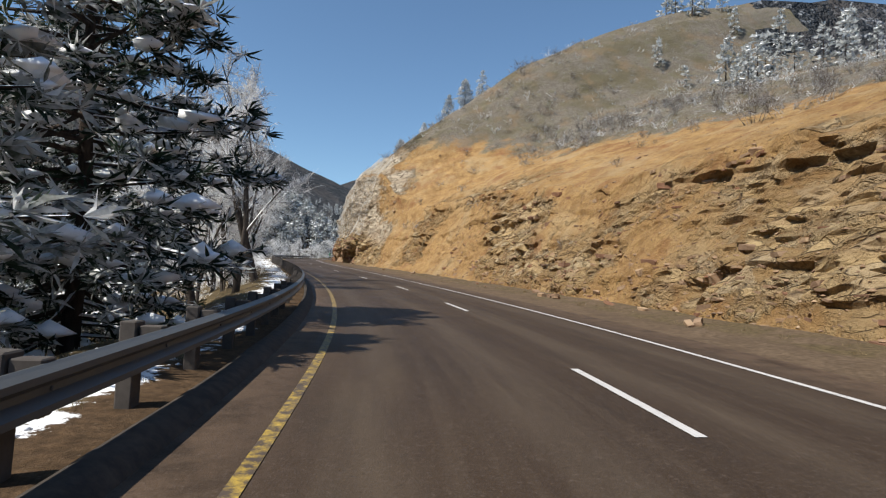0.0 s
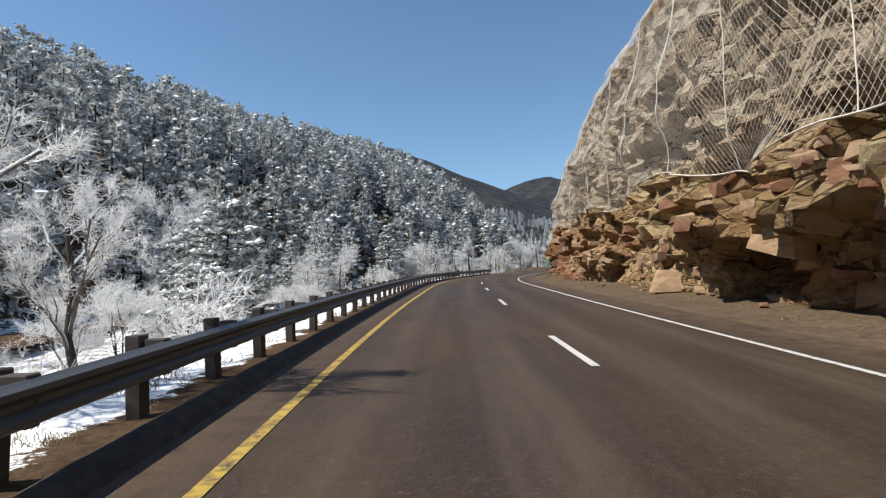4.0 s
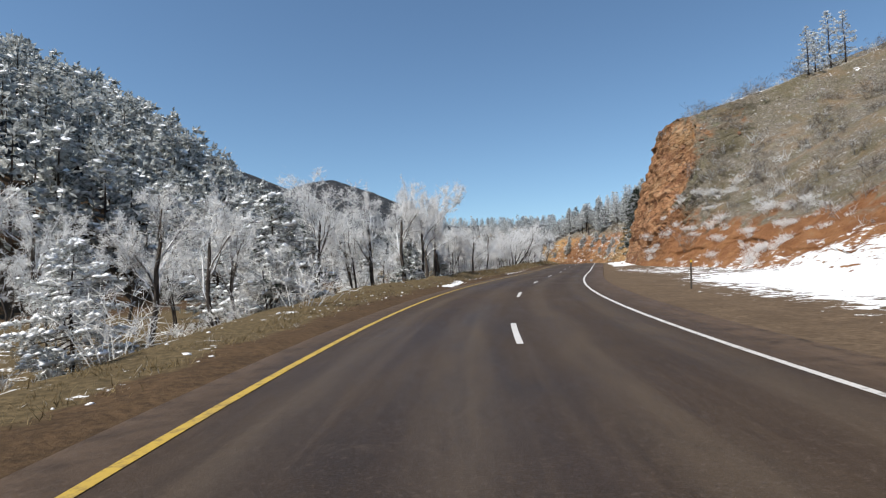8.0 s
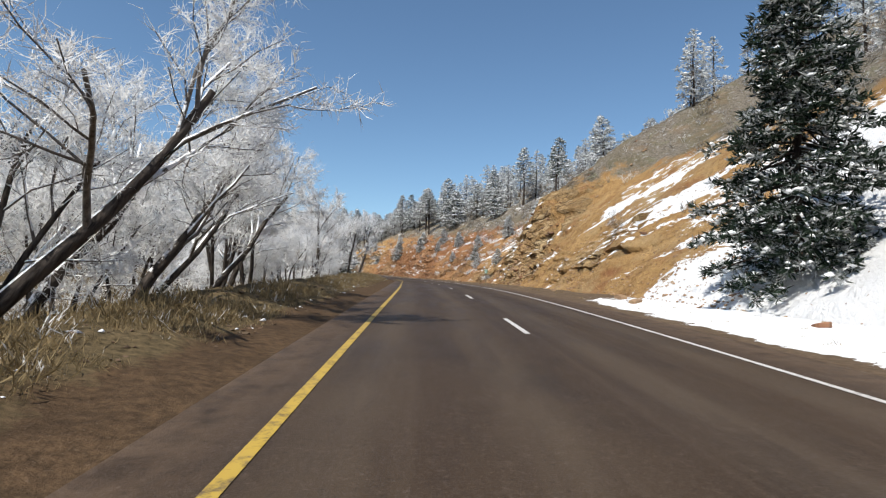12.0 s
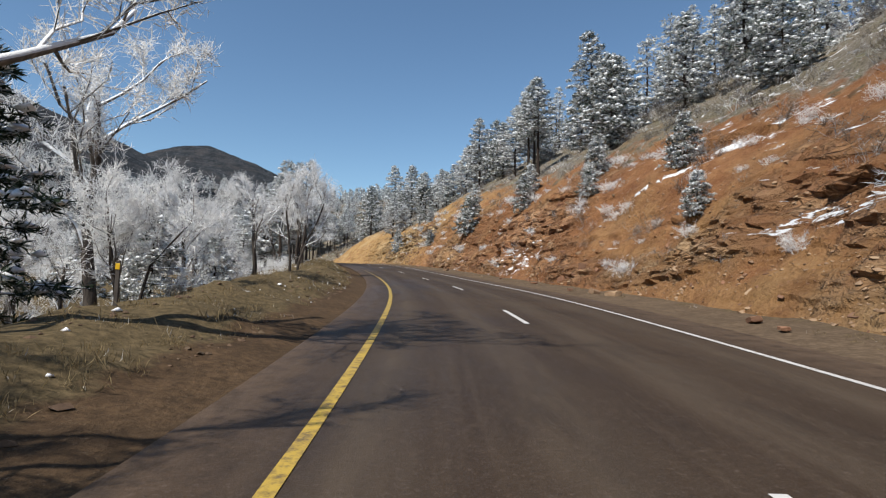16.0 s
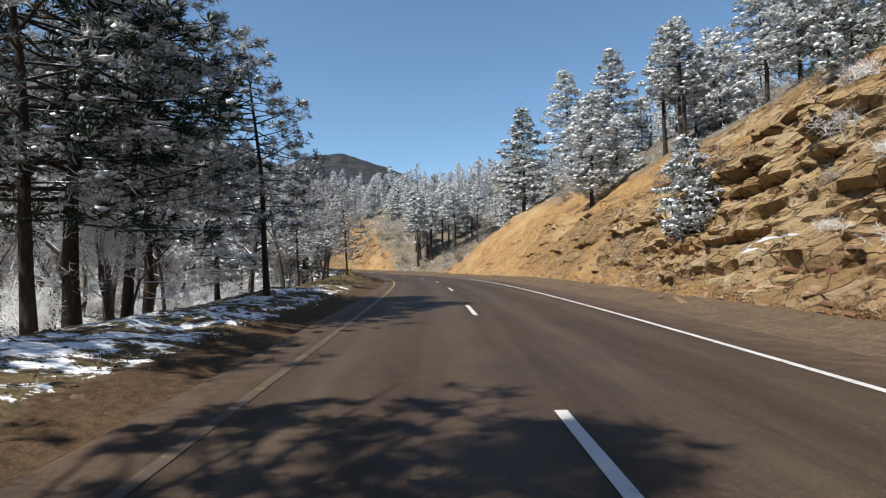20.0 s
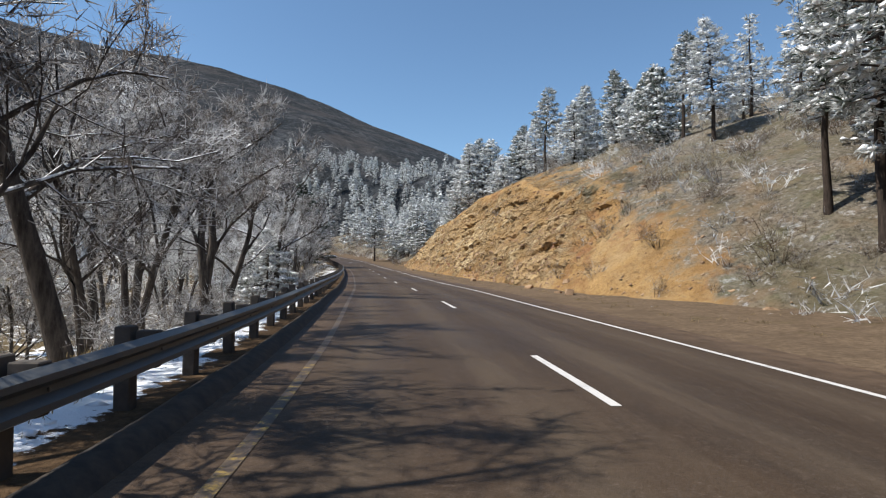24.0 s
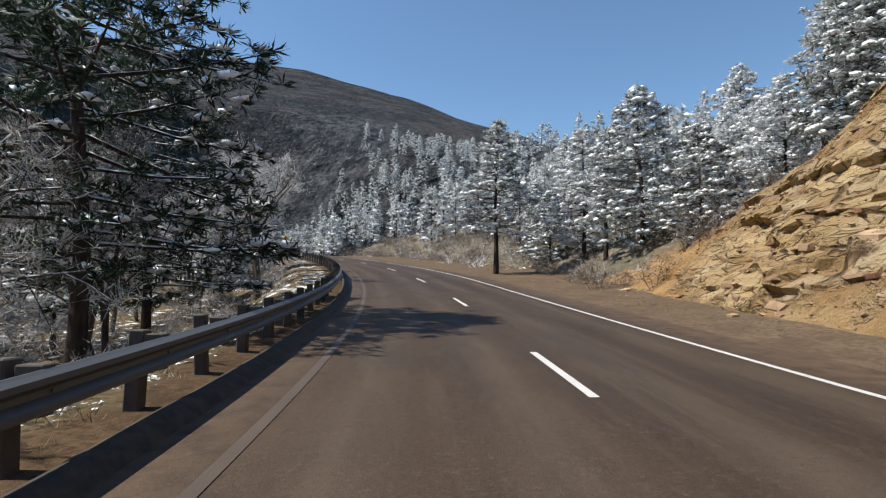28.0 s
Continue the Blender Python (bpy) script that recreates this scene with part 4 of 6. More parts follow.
def conifer(seed, high, wide, bare, boughs, tufts, droop, needle, snowy, shape=0.75, lean=0.0, blades=11, needle_width=0.20, pad=1.0, thick=1.0):
    """Trunk with boughs, needle tufts and the snow on them, as three (verts, tris)."""
    r = np.random.default_rng(seed)
    zz = np.linspace(-0.4, high, 9)
    bend = np.stack([lean * zz / high * zz * 0.2 + 0.06 * np.sin(zz * 0.9 + seed), 0.06 * np.cos(zz * 0.7 + seed), zz], 1)
    rad = high * 0.0165 * thick
    wood = [tube(bend, rad * np.r_[1.35, np.linspace(1, 0.12, 8)], 7)]
    bases, ways, lens, pads = [], [], [], []
    for k in range(boughs):
        f = bare + (1 - bare) * (k + r.uniform(-0.4, 0.4)) / boughs
        f = min(max(f, bare * 0.9), 0.985)
        z = f * high
        reach = wide * (1 - (max(f - bare, 0) / (1 - bare + 0.02)) ** (1 / shape)) * r.uniform(0.6, 1.12) + 0.18
        if f < bare + 0.14:
            reach *= r.uniform(0.55, 1.0)
        a = k * 2.4 + r.uniform(-0.5, 0.5)
        out = np.array([math.cos(a), math.sin(a), 0])
        rise = r.uniform(-0.10, 0.25) - droop * (1 - f)
        base = np.array([np.interp(z, zz, bend[:, 0]), np.interp(z, zz, bend[:, 1]), z])
        g = np.linspace(0, 1, 5)
        line = base + out * reach * g[:, None] + np.array([0, 0, 1.0]) * (reach * (rise * g - droop * 0.55 * g**2 + 0.16 * g**3))[:, None]
        wood.append(tube(line[[0, 2, 4]], rad * np.array([0.34, 0.22, 0.06]) * (0.5 + reach / wide * 0.6), 3))
        n = max(2, int(tufts * (0.35 + reach / wide)))
        q = r.uniform(0.22, 1.0, n) ** 0.75
        c = np.stack([np.interp(q, g, line[:, i]) for i in range(3)], 1)
        spread = reach * 0.30 * (1.15 - q)[:, None] + 0.10
        c += (np.cross(out, (0, 0, 1))[None] * r.normal(size=(n, 1)) + out[None] * r.normal(size=(n, 1)) * 0.4) * spread + r.normal(size=(n, 3)) * [0.05, 0.05, 0.06]
        for cc, qq in zip(c, q):
            m = blades
            w = unit(out[None] * 0.55 + r.normal(size=(m, 3)) * [0.85, 0.85, 0.55] + [0, 0, 0.12])
            bases.append(np.repeat(cc[None], m, 0))
            ways.append(w)
            lens.append(r.uniform(0.7, 1.3, m) * needle)
            if r.random() < snowy:
                pads.append((cc + (0, 0, needle * 0.22), needle * r.uniform(0.35, 0.8) * pad))
    n = int(3 * tufts)
    cc = np.array([bend[-1]]) + r.normal(size=(n, 3)) * [0.10, 0.10, 0.25] - [0, 0, 0.2]
    bases.append(cc), ways.append(unit(r.normal(size=(n, 3)) * [0.6, 0.6, 0.4] + [0, 0, 0.6])), lens.append(np.full(n, needle * 0.9))
    base, way, ln = np.concatenate(bases), np.concatenate(ways), np.concatenate(lens)
    green = spikes(r, base, way, ln, ln * needle_width)
    white = lumps(r, np.array([p[0] for p in pads]), np.array([p[1] for p in pads]), 0.5)
    return joined(wood), green, white


def broadleaf(seed, high, spread, stems, twigs, fine=0.55, lean=(0, 0), tw=0.026):
    """A bare cottonwood: trunk, limbs and rimed twigs."""
    r = np.random.default_rng(seed)
    limbs, branches, tips = [], [], []

    def grow(base, way, length, rad, level, sink):
        n = 4 if level < 2 else 3
        pts, w, p = [base], way.copy(), base.copy()
        for i in range(n):
            w = unit(w + r.normal(size=3) * (0.13 + 0.07 * level) + np.array([0, 0, 0.07 - 0.02 * level]))
            p = p + w * length / n
            pts.append(p)
        pts = np.array(pts)
        sink.append(tube(pts, rad * np.linspace(1, 0.45, n + 1), (7, 5, 3, 3)[level]))
        if level >= 2:
            q = r.uniform(0.15, 1.0, twigs)
            at_ = np.stack([np.interp(q, np.linspace(0, 1, n + 1), pts[:, i]) for i in range(3)], 1)
            tips.append((at_, unit(w[None] * 0.5 + r.normal(size=(twigs, 3)) * 0.75 + [0, 0, 0.22]), r.uniform(0.5, 1.4, twigs) * fine))
        if level < 3:
            for i in range((7, 5, 2)[level]):
                g = (0.35, 0.25, 0.2)[level] + 0.65 * (i + r.random()) / (7, 5, 2)[level]
                start = np.array([np.interp(g, np.linspace(0, 1, n + 1), pts[:, k]) for k in range(3)])
                side = unit(np.cross(w, r.normal(size=3)))
                nw = unit(w * r.uniform(0.5, 0.9) + side * spread * r.uniform(0.6, 1.15) + np.array([0, 0, 0.12]))
                grow(start, nw, length * r.uniform(0.42, 0.66) * (1.1 - 0.35 * g), rad * (1 - 0.5 * g) * 0.52, level + 1, branches if level >= 0 else sink)

    for i in range(stems):
        a = r.uniform(0, 6.28)
        way = unit(np.array([math.cos(a) * 0.22 * (stems > 1) + lean[0], math.sin(a) * 0.22 * (stems > 1) + lean[1], 1.0]))
        grow(np.array([0.25 * math.cos(a) * (stems > 1), 0.25 * math.sin(a) * (stems > 1), -0.4]), way, high * r.uniform(0.62, 0.75), high * 0.019 / stems**0.4, 0, limbs)
    base, way, ln = (np.concatenate([t[i] for t in tips]) for i in range(3))
    first = slivers(r, base, way, ln, np.full(len(ln), tw))
    q = r.uniform(0.3, 0.9, len(ln))
    sub = slivers(r, base + way * (ln * q)[:, None], unit(way * 0.5 + r.normal(size=way.shape) * 0.6 + [0, 0, 0.1]), ln * 0.6, np.full(len(ln), tw * 0.9))
    return joined(limbs), joined(branches), joined([first, sub])


def bush(seed, high, wide, stems, sprigs, tw=0.02):
    """A rounded scrub: short stems that fork twice into fine twigs pointing every way."""
    r = np.random.default_rng(seed)

    def fork(base, way, ln, n, f0, straight, lo, hi):
        k = np.repeat(np.arange(len(base)), n)
        start = base[k] + way[k] * (ln[k] * r.uniform(f0, 1.0, len(k)))[:, None]
        return start, unit(way[k] * straight + r.normal(size=(len(k), 3)) * [1, 1, 0.8] + [0, 0, 0.25]), high * r.uniform(lo, hi, len(k))

    a, q = r.uniform(0, 6.28, stems), r.uniform(0, 1, stems) ** 0.6
    root = np.stack([np.cos(a) * q * wide * 0.2, np.sin(a) * q * wide * 0.2, 0 * a - 0.15], 1)
    way = unit(np.stack([np.cos(a) * q * wide * 0.5, np.sin(a) * q * wide * 0.5, 0 * a + high * 0.75], 1) + r.normal(size=(stems, 3)) * 0.2)
    ln = high * r.uniform(0.45, 0.75, stems)
    limb, limb_way, limb_len = fork(root, way, ln, 3, 0.35, 0.9, 0.28, 0.5)
    twig, twig_way, twig_len = fork(limb, limb_way, limb_len, max(2, sprigs // 2), 0.15, 0.5, 0.12, 0.28)
    return joined([slivers(r, root, way, ln, np.full(stems, tw * 1.5)), slivers(r, limb, limb_way, limb_len, np.full(len(limb), tw * 1.2)), slivers(r, twig, twig_way, twig_len, np.full(len(twig), tw))])


PINES = [conifer(11, 9.5, 3.5, 0.07, 84, 9, 0.24, 0.38, 0.62, 0.48, blades=14, needle_width=0.17, pad=1.25), conifer(12, 11, 3.4, 0.13, 86, 9, 0.20, 0.40, 0.58, 0.55, blades=14, needle_width=0.17, pad=1.25), conifer(13, 8, 3.5, 0.04, 84, 9, 0.26, 0.38, 0.65, 0.42, blades=14, needle_width=0.17, pad=1.3),
         conifer(14, 12.5, 3.3, 0.26, 74, 9, 0.18, 0.40, 0.52, 0.60, 0.3, blades=14, needle_width=0.17, pad=1.2), conifer(16, 13, 2.9, 0.42, 60, 9, 0.16, 0.38, 0.5, 0.55, -0.3, blades=14, needle_width=0.16, pad=1.2)]
ROUND_PINES = [conifer(17, 9.5, 4.3, 0.14, 125, 11, 0.14, 0.36, 0.8, 0.40, blades=12, needle_width=0.17, pad=1.5)]
DARK_PINES = [conifer(15, 10, 3.6, 0.06, 120, 11, 0.25, 0.33, 0.30, 0.52, blades=16, needle_width=0.15, pad=1.5)]
SPRUCES = [conifer(21, 11, 3.3, 0.015, 170, 14, 0.45, 0.32, 0.36, 0.62, blades=14, needle_width=0.20, pad=0.85), conifer(22, 4.2, 1.6, 0.02, 60, 8, 0.35, 0.27, 0.7, 0.6, needle_width=0.3)]
GAUNT = [conifer(31, 13, 4.5, 0.26, 76, 9, 0.20, 0.31, 0.5, 0.60, 0.5, blades=20, needle_width=0.13, thick=0.7), conifer(32, 14, 4.6, 0.30, 76, 9, 0.18, 0.31, 0.45, 0.58, -0.4, blades=20, needle_width=0.13, thick=0.7)]
DARK_GAUNT = [conifer(33, 14, 5.2, 0.20, 88, 14, 0.26, 0.33, 0.28, 0.55, 0.4, blades=20, needle_width=0.13, thick=0.85, pad=1.0)]
COTTONS = [broadleaf(41, 10.5, 0.62, 1, 30, 0.45, tw=0.027), broadleaf(42, 9, 0.70, 2, 19, 0.42, tw=0.026), broadleaf(43, 12, 0.55, 1, 30, 0.48, tw=0.028), broadleaf(44, 8, 0.75, 3, 12, 0.40), broadleaf(45, 11, 0.66, 1, 25, 0.45, (0.22, 0.05))]
LOW_COTTONS = [broadleaf(51, 6, 0.8, 3, 11, 0.36), broadleaf(52, 5, 0.85, 4, 9, 0.36)]
FULL_BUSHES = [bush(67, 1.3, 2.0, 26, 20, 0.016), bush(68, 0.9, 1.5, 22, 18, 0.015)]
BUSHES = [bush(61, 1.5, 2.0, 14, 8), bush(62, 1.1, 1.6, 12, 8), bush(63, 2.2, 2.4, 16, 10, 0.024)]


def tri_mesh(name, piece, mat, smooth=False):
    return mesh(name, piece[0], piece[1], mat, smooth=smooth)


def conifer_thing(name, forms, label, group, leaf=None):
    made = []
    for wood, green, white in forms:
        ob = thing(name, label, "tree", group, pose(0, 0, -500))
        part("trunk", tri_mesh("trunk", wood, PINE_BARK, True), ob)
        part("crown", tri_mesh("crown", green, leaf or NEEDLES), ob, "dark green needle tufts")["kind"] = "stuff"
        part("snow_load", tri_mesh("snow_load", white, SNOW_MAT, True), ob, "snow lying on the boughs")["kind"] = "stuff"
        made.append(ob)
    return made


def broadleaf_thing(name, forms, label, group, twig_mat, said):
    made = []
    for limbs, branches, twigs in forms:
        ob = thing(name, label, "tree", group, pose(0, 0, -500))
        part("trunk", tri_mesh("trunk", limbs, POPLAR_BARK, True), ob)
        part("branchwork", tri_mesh("branchwork", branches, RIMED_BARK if twig_mat is TWIGS else POPLAR_BARK, True), ob)
        part("crown", tri_mesh("crown", twigs, twig_mat), ob, said)["kind"] = "stuff"
        made.append(ob)
    return made


pines = conifer_thing("pine_tree", PINES, "ponderosa pine with snow on its needle tufts", "snowy pines")
round_pines = conifer_thing("round_pine_tree", ROUND_PINES, "round-crowned pine heavy with fresh snow", "round pines")
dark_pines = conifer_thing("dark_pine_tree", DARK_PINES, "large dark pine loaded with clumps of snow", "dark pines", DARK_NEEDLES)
spruces = conifer_thing("spruce_tree", SPRUCES[:1], "dense dark spruce dusted with snow", "spruces", DARK_NEEDLES) + conifer_thing("young_spruce_tree", SPRUCES[1:], "young round spruce covered in snow", "young spruces")
gaunts = conifer_thing("tall_pine_tree", GAUNT, "tall pine with a high dark crown and bare trunk", "tall pines by the road", SHADED_NEEDLES)
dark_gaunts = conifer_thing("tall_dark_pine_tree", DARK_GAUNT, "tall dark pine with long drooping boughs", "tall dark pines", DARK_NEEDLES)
cottons = broadleaf_thing("cottonwood_tree", COTTONS, "bare cottonwood white with rime", "riverside cottonwoods", TWIGS, "fine twigs white with rime")
bares = broadleaf_thing("bare_cottonwood_tree", COTTONS, "bare grey cottonwood with a little snow on its limbs", "bare cottonwoods", BARE_TWIGS, "fine grey twigs")
bare_thickets = broadleaf_thing("bare_willow_tree", LOW_COTTONS, "low many-stemmed grey willow without leaves", "bare willows", BARE_TWIGS, "fine grey twigs")
thickets = broadleaf_thing("willow_tree", LOW_COTTONS, "low many-stemmed willow white with rime", "riverside willows", TWIGS, "fine twigs white with rime")
SOURCES = pines + round_pines + dark_pines + spruces + gaunts + dark_gaunts + cottons + bares + thickets + bare_thickets


def sheet_height(s, d):
    """Height of the built ground over the road at one place."""
    if d < 0:
        i = min(max(int(round((s - ls[0]) / LEFT_STEP)), 0), len(ls) - 1)
        return float(np.interp(-d, -ld, lh[i]))
    g, dcol, hcol = SLOPE_SHEET
    i = min(max(int(round((s - g[0]) / SLOPE_STEP)), 0), len(g) - 1)
    o = np.argsort(dcol[i])
    return float(np.interp(d, dcol[i][o], hcol[i][o])) if d > foot(s) else 0.0


def stand(source, s, d, scale=1.0, turn=None, sink=0.1, tall=1.0, lean=(0, 0), label=""):
    """One plant at a place beside the road."""
    x, y, z = at(s, d, sheet_height(s, d) - sink)
    m = pose(x, y, z, lean[0], lean[1], rng.uniform(0, 360) if turn is None else turn) @ Matrix.Diagonal((scale, scale, scale * tall, 1))
    ob = copy_thing(source, m)
    if label:
        tagged(ob, label)
    return ob


def pick(some):
    return some[int(rng.integers(len(some)))]


# Trees that stand out, from the start of the road to its end.
stand(dark_pines[0], 14, -9.0, 1.25)
stand(dark_pines[0], 20, -11.8, 1.15)
stand(pines[1], 8, -10, 1.1)
stand(cottons[2], 29, -7.6, 0.85, tall=1.1, label="slender rimed poplar beside the guard rail")
stand(bares[4], 37, -7.0, 1.3, 172, label="large dark cottonwood leaning away from the guard rail")
stand(bares[0], 47.5, -8.0, 1.05, label="dark bare cottonwood behind the guard rail")
stand(cottons[4], 42, -8.6, 1.05, 200)
stand(bares[2], 31, -9.6, 1.1)
stand(cottons[0], 50, -10.5, 1.0)
stand(cottons[1], 44, -9.2, 1.0)
stand(cottons[1], 57, -9.4, 1.1)
stand(cottons[3], 61, -11.0, 1.15)
stand(cottons[3], 38, -10.5, 1.2)
stand(bares[1], 52, -8.6, 0.95, 40, label="bare many-stemmed cottonwood hanging over the guard rail")
stand(round_pines[0], 87, -14.2, 1.15)
stand(cottons[1], 94, -11.0, 0.95)
stand(cottons[2], 92, -9.0, 0.8)
stand(cottons[0], 101, -11.5, 0.75)
for s, d, k in ((423, -9.0, 1.0), (427, -8.0, 1.0), (433, -12, 0.95), (440.2, -9.7, 0.95), (442.4, -10.2, 0.95), (444, -9.6, 0.9), (447, -10.5, 0.9), (448, -7.0, 0.7)):
    stand(dark_gaunts[0] if s == 442.4 else gaunts[int(s) % 2], s, d, k)
stand(cottons[2], 411, -9.4, 1.0, label="rimed cottonwood with a thick dark trunk near the shoulder")
stand(cottons[0], 414, -8.8, 1.2, label="rimed cottonwood with a thick dark trunk near the shoulder")
stand(round_pines[0], 427, -13.5, 1.1, label="broad pine with snow on every bough by the river")
stand(pines[4], 420, -11.5, 1.05)
stand(gaunts[1], 459, -8.2, 0.42, label="stunted dark pine with bare lower boughs")
stand(gaunts[0], 474, -7.0, 0.55, label="small flat-topped pine beside the shoulder")
stand(dark_gaunts[0], 614, -10.0, 1.15, label="tall dark pine leaning over the guard rail")
stand(dark_gaunts[0], 621, -11.0, 0.9)
stand(pines[3], 641, 7.2, 0.95, label="slim tall pine standing by the road shoulder")
stand(pines[4], 527.5, 12.5, 1.05, label="tall thin pine with a long bare trunk")
stand(pines[4], 531, 14.5, 0.95, label="tall thin pine with a long bare trunk")
stand(pines[4], 525, 16, 1.0, label="tall thin pine with a long bare trunk")
stand(pines[1], 500, 17, 1.25)
stand(pines[3], 503, 26, 1.35)
stand(pines[1], 492, 25, 1.3)
stand(spruces[0], 276, 10.8, 1.0, label="dark green spruce on a snowy slope")
stand(spruces[1], 452, 9.6, 0.95, label="small round spruce covered in snow")
stand(spruces[1], 394, 11.3, 0.8)
stand(spruces[1], 406, 9.4, 1.0)
stand(spruces[1], 424, 9.3, 0.55)
stand(spruces[1], 344, 9.0, 0.5)
for s, d, k in ((335, 10, 0.5), (352, 10.5, 0.55), (358, 12.5, 0.6), (366, 10, 0.45), (372, 13, 0.7), (380, 11, 0.5), (385, 14, 0.8), (398, 13.5, 0.7), (412, 12, 0.6), (418, 14, 0.7), (436, 12, 0.6), (447, 13, 0.8), (330, 14, 0.7), (348, 15, 0.8)):
    stand(spruces[1], s, d, k)
stand(pines[2], 392, 19, 1.1, label="broad pine on the slope with snow in its shade")

for s, d, k, n in ((204, -12.0, 1.0, 1), (208, -11.5, 0.85, 3), (213.4, -9.9, 0.76, 2), (215.6, -9.2, 0.70, 0), (218, -9.5, 0.72, 4), (219.4, -9.4, 0.70, 2), (223.5, -10.0, 0.98, 0), (221.5, -12.5, 0.9, 2), (230, -11.5, 0.7, 1), (338, -12.4, 1.05, 2), (341, -11.4, 1.0, 0), (344, -10.6, 1.0, 4), (363, -13.0, 1.25, 0), (349, -9.0, 1.05, 4), (376, -13.5, 0.95, 0)):
    stand(cottons[n], s, d, k)
for s, d, k, n, a in ((266, -9.2, 0.85, 4, 24), (263, -11.5, 0.72, 2, 12), (268.5, -9.8, 0.8, 0, 30), (271, -9.0, 0.72, 2, 34), (274, -10.2, 0.72, 4, 26), (278, -9.6, 0.66, 0, 28), (283, -10.5, 0.62, 2, 20)):
    stand(cottons[n], s, d, k, float(rng.uniform(-20, 20)), lean=(-8, a), label="rimed cottonwood leaning out over the bank")
stand(spruces[1], 214.3, -9.8, 0.8)
stand(spruces[1], 224, -10.1, 0.62)
stand(spruces[1], 336, -14, 1.15)
stand(dark_pines[0], 353, -11.5, 0.8)
stand(spruces[1], 361, -10.5, 0.7)
stand(spruces[1], 368, -10.5, 0.6)
for s, d, k in ((526, 12.8, 1.1), (530, 14, 1.0), (522, 15.5, 1.05), (519, 18, 1.0), (534, 13.5, 0.85), (524, 20, 1.1), (531, 19, 1.0)):
    stand(pick([pines[4], pines[3], pines[4]]), s, d + 1.5, k * 0.85)

for s, d, k, n in ((478, -9.5, 1.0, 3), (483, -11.0, 1.05, 2), (489, -9.2, 1.05, 0), (494, -10.6, 1.0, 1), (499, -9.0, 1.1, 4), (513, -8.6, 1.1, 0), (516, -10.5, 1.1, 4), (519, -9.4, 1.0, 2), (522, -8.0, 1.1, 1), (529, -9.2, 1.1, 3), (537, -8.8, 1.0, 0), (526, -8.4, 1.15, 4), (533, -9.6, 1.05, 1),
                   (540.5, -10.0, 1.15, 0), (543, -13.5, 1.1, 2), (547.5, -10.8, 1.0, 4), (551, -14.2, 1.0, 0), (557, -9.0, 1.1, 4), (566, -11.0, 1.05, 1), (575, -9.5, 1.0, 0), (584, -11.5, 1.0, 2), (594, -10.0, 1.05, 4), (603, -11.0, 1.0, 1), (633, -9.0, 0.95, 0), (642, -9.8, 0.9, 2)):
    stand(bares[n], s, d, k)

# Riverside trees on the left.
for s in np.arange(-12, 690, 2.2):
    for lo, hi, chance in ((8.5, 13, 0.34), (13, 22, 0.62), (22, 38, 0.6)):
        dens = float(key(s, (0, 1.0), (45, 0.8), (75, 0.35), (84, 0.6), (115, 0.45), (150, 0.8), (200, 0.9), (240, 0.62), (330, 0.7), (395, 0.6), (450, 0.9), (690, 1.0)))
        if rng.random() > chance * dens:
            continue
        if lo < 10 and (100 < s < 200 or rng.random() < key(s, (440, 0.35), (470, 0.1))):
            lo, hi = 11, 16
        d = -rng.uniform(lo, hi)
        if 112 < s < 205 and -38 < d < -24:
            continue
        roll = rng.random()
        conif = float(key(s, (0, 0.3), (60, 0.35), (130, 0.45), (185, 0.12), (205, 0.03), (325, 0.03), (340, 0.15), (375, 0.05), (408, 0.05), (415, 0.25), (450, 0.1), (600, 0.1), (640, 0.35)))
        if roll < conif:
            stand(pick(pines[:3]), s, d, rng.uniform(0.55, 0.95))
        elif roll < conif + float(key(s, (430, 0.22), (470, 0.10))):
            stand(pick(bare_thickets if s > 445 else thickets), s, d, rng.uniform(0.7, 1.1))
        else:
            bare = rng.random() < key(s, (0, 0.45), (60, 0.3), (90, 0.0), (370, 0.0), (440, 0.6), (470, 0.85), (700, 0.85))
            stand(pick(bares if bare else cottons), s, d, rng.uniform(0.6, 0.98) * float(key(s, (150, 1.0), (200, 0.85), (240, 0.72), (330, 0.8), (390, 0.9), (460, 1.1))), tall=rng.uniform(0.9, 1.15))

for s in np.arange(226, 318, 3.4):
    stand(pick(thickets + cottons[3:4]), s + rng.uniform(-1, 1), -rng.uniform(9.4, 12.5), rng.uniform(0.85, 1.25))

wood_spots = []
for s in np.arange(40, 190, 3.2):
    inner = 40 if 108 < s < 207 else 25
    s, d, k = s + rng.uniform(-1, 1), -rng.uniform(inner, inner + 12), rng.uniform(1.0, 1.45)
    if d > -36:
        stand(pick(pines[:3]), s, d, k)
    else:
        wood_spots.append((*at(s, d, sheet_height(s, d) - 0.1), k))

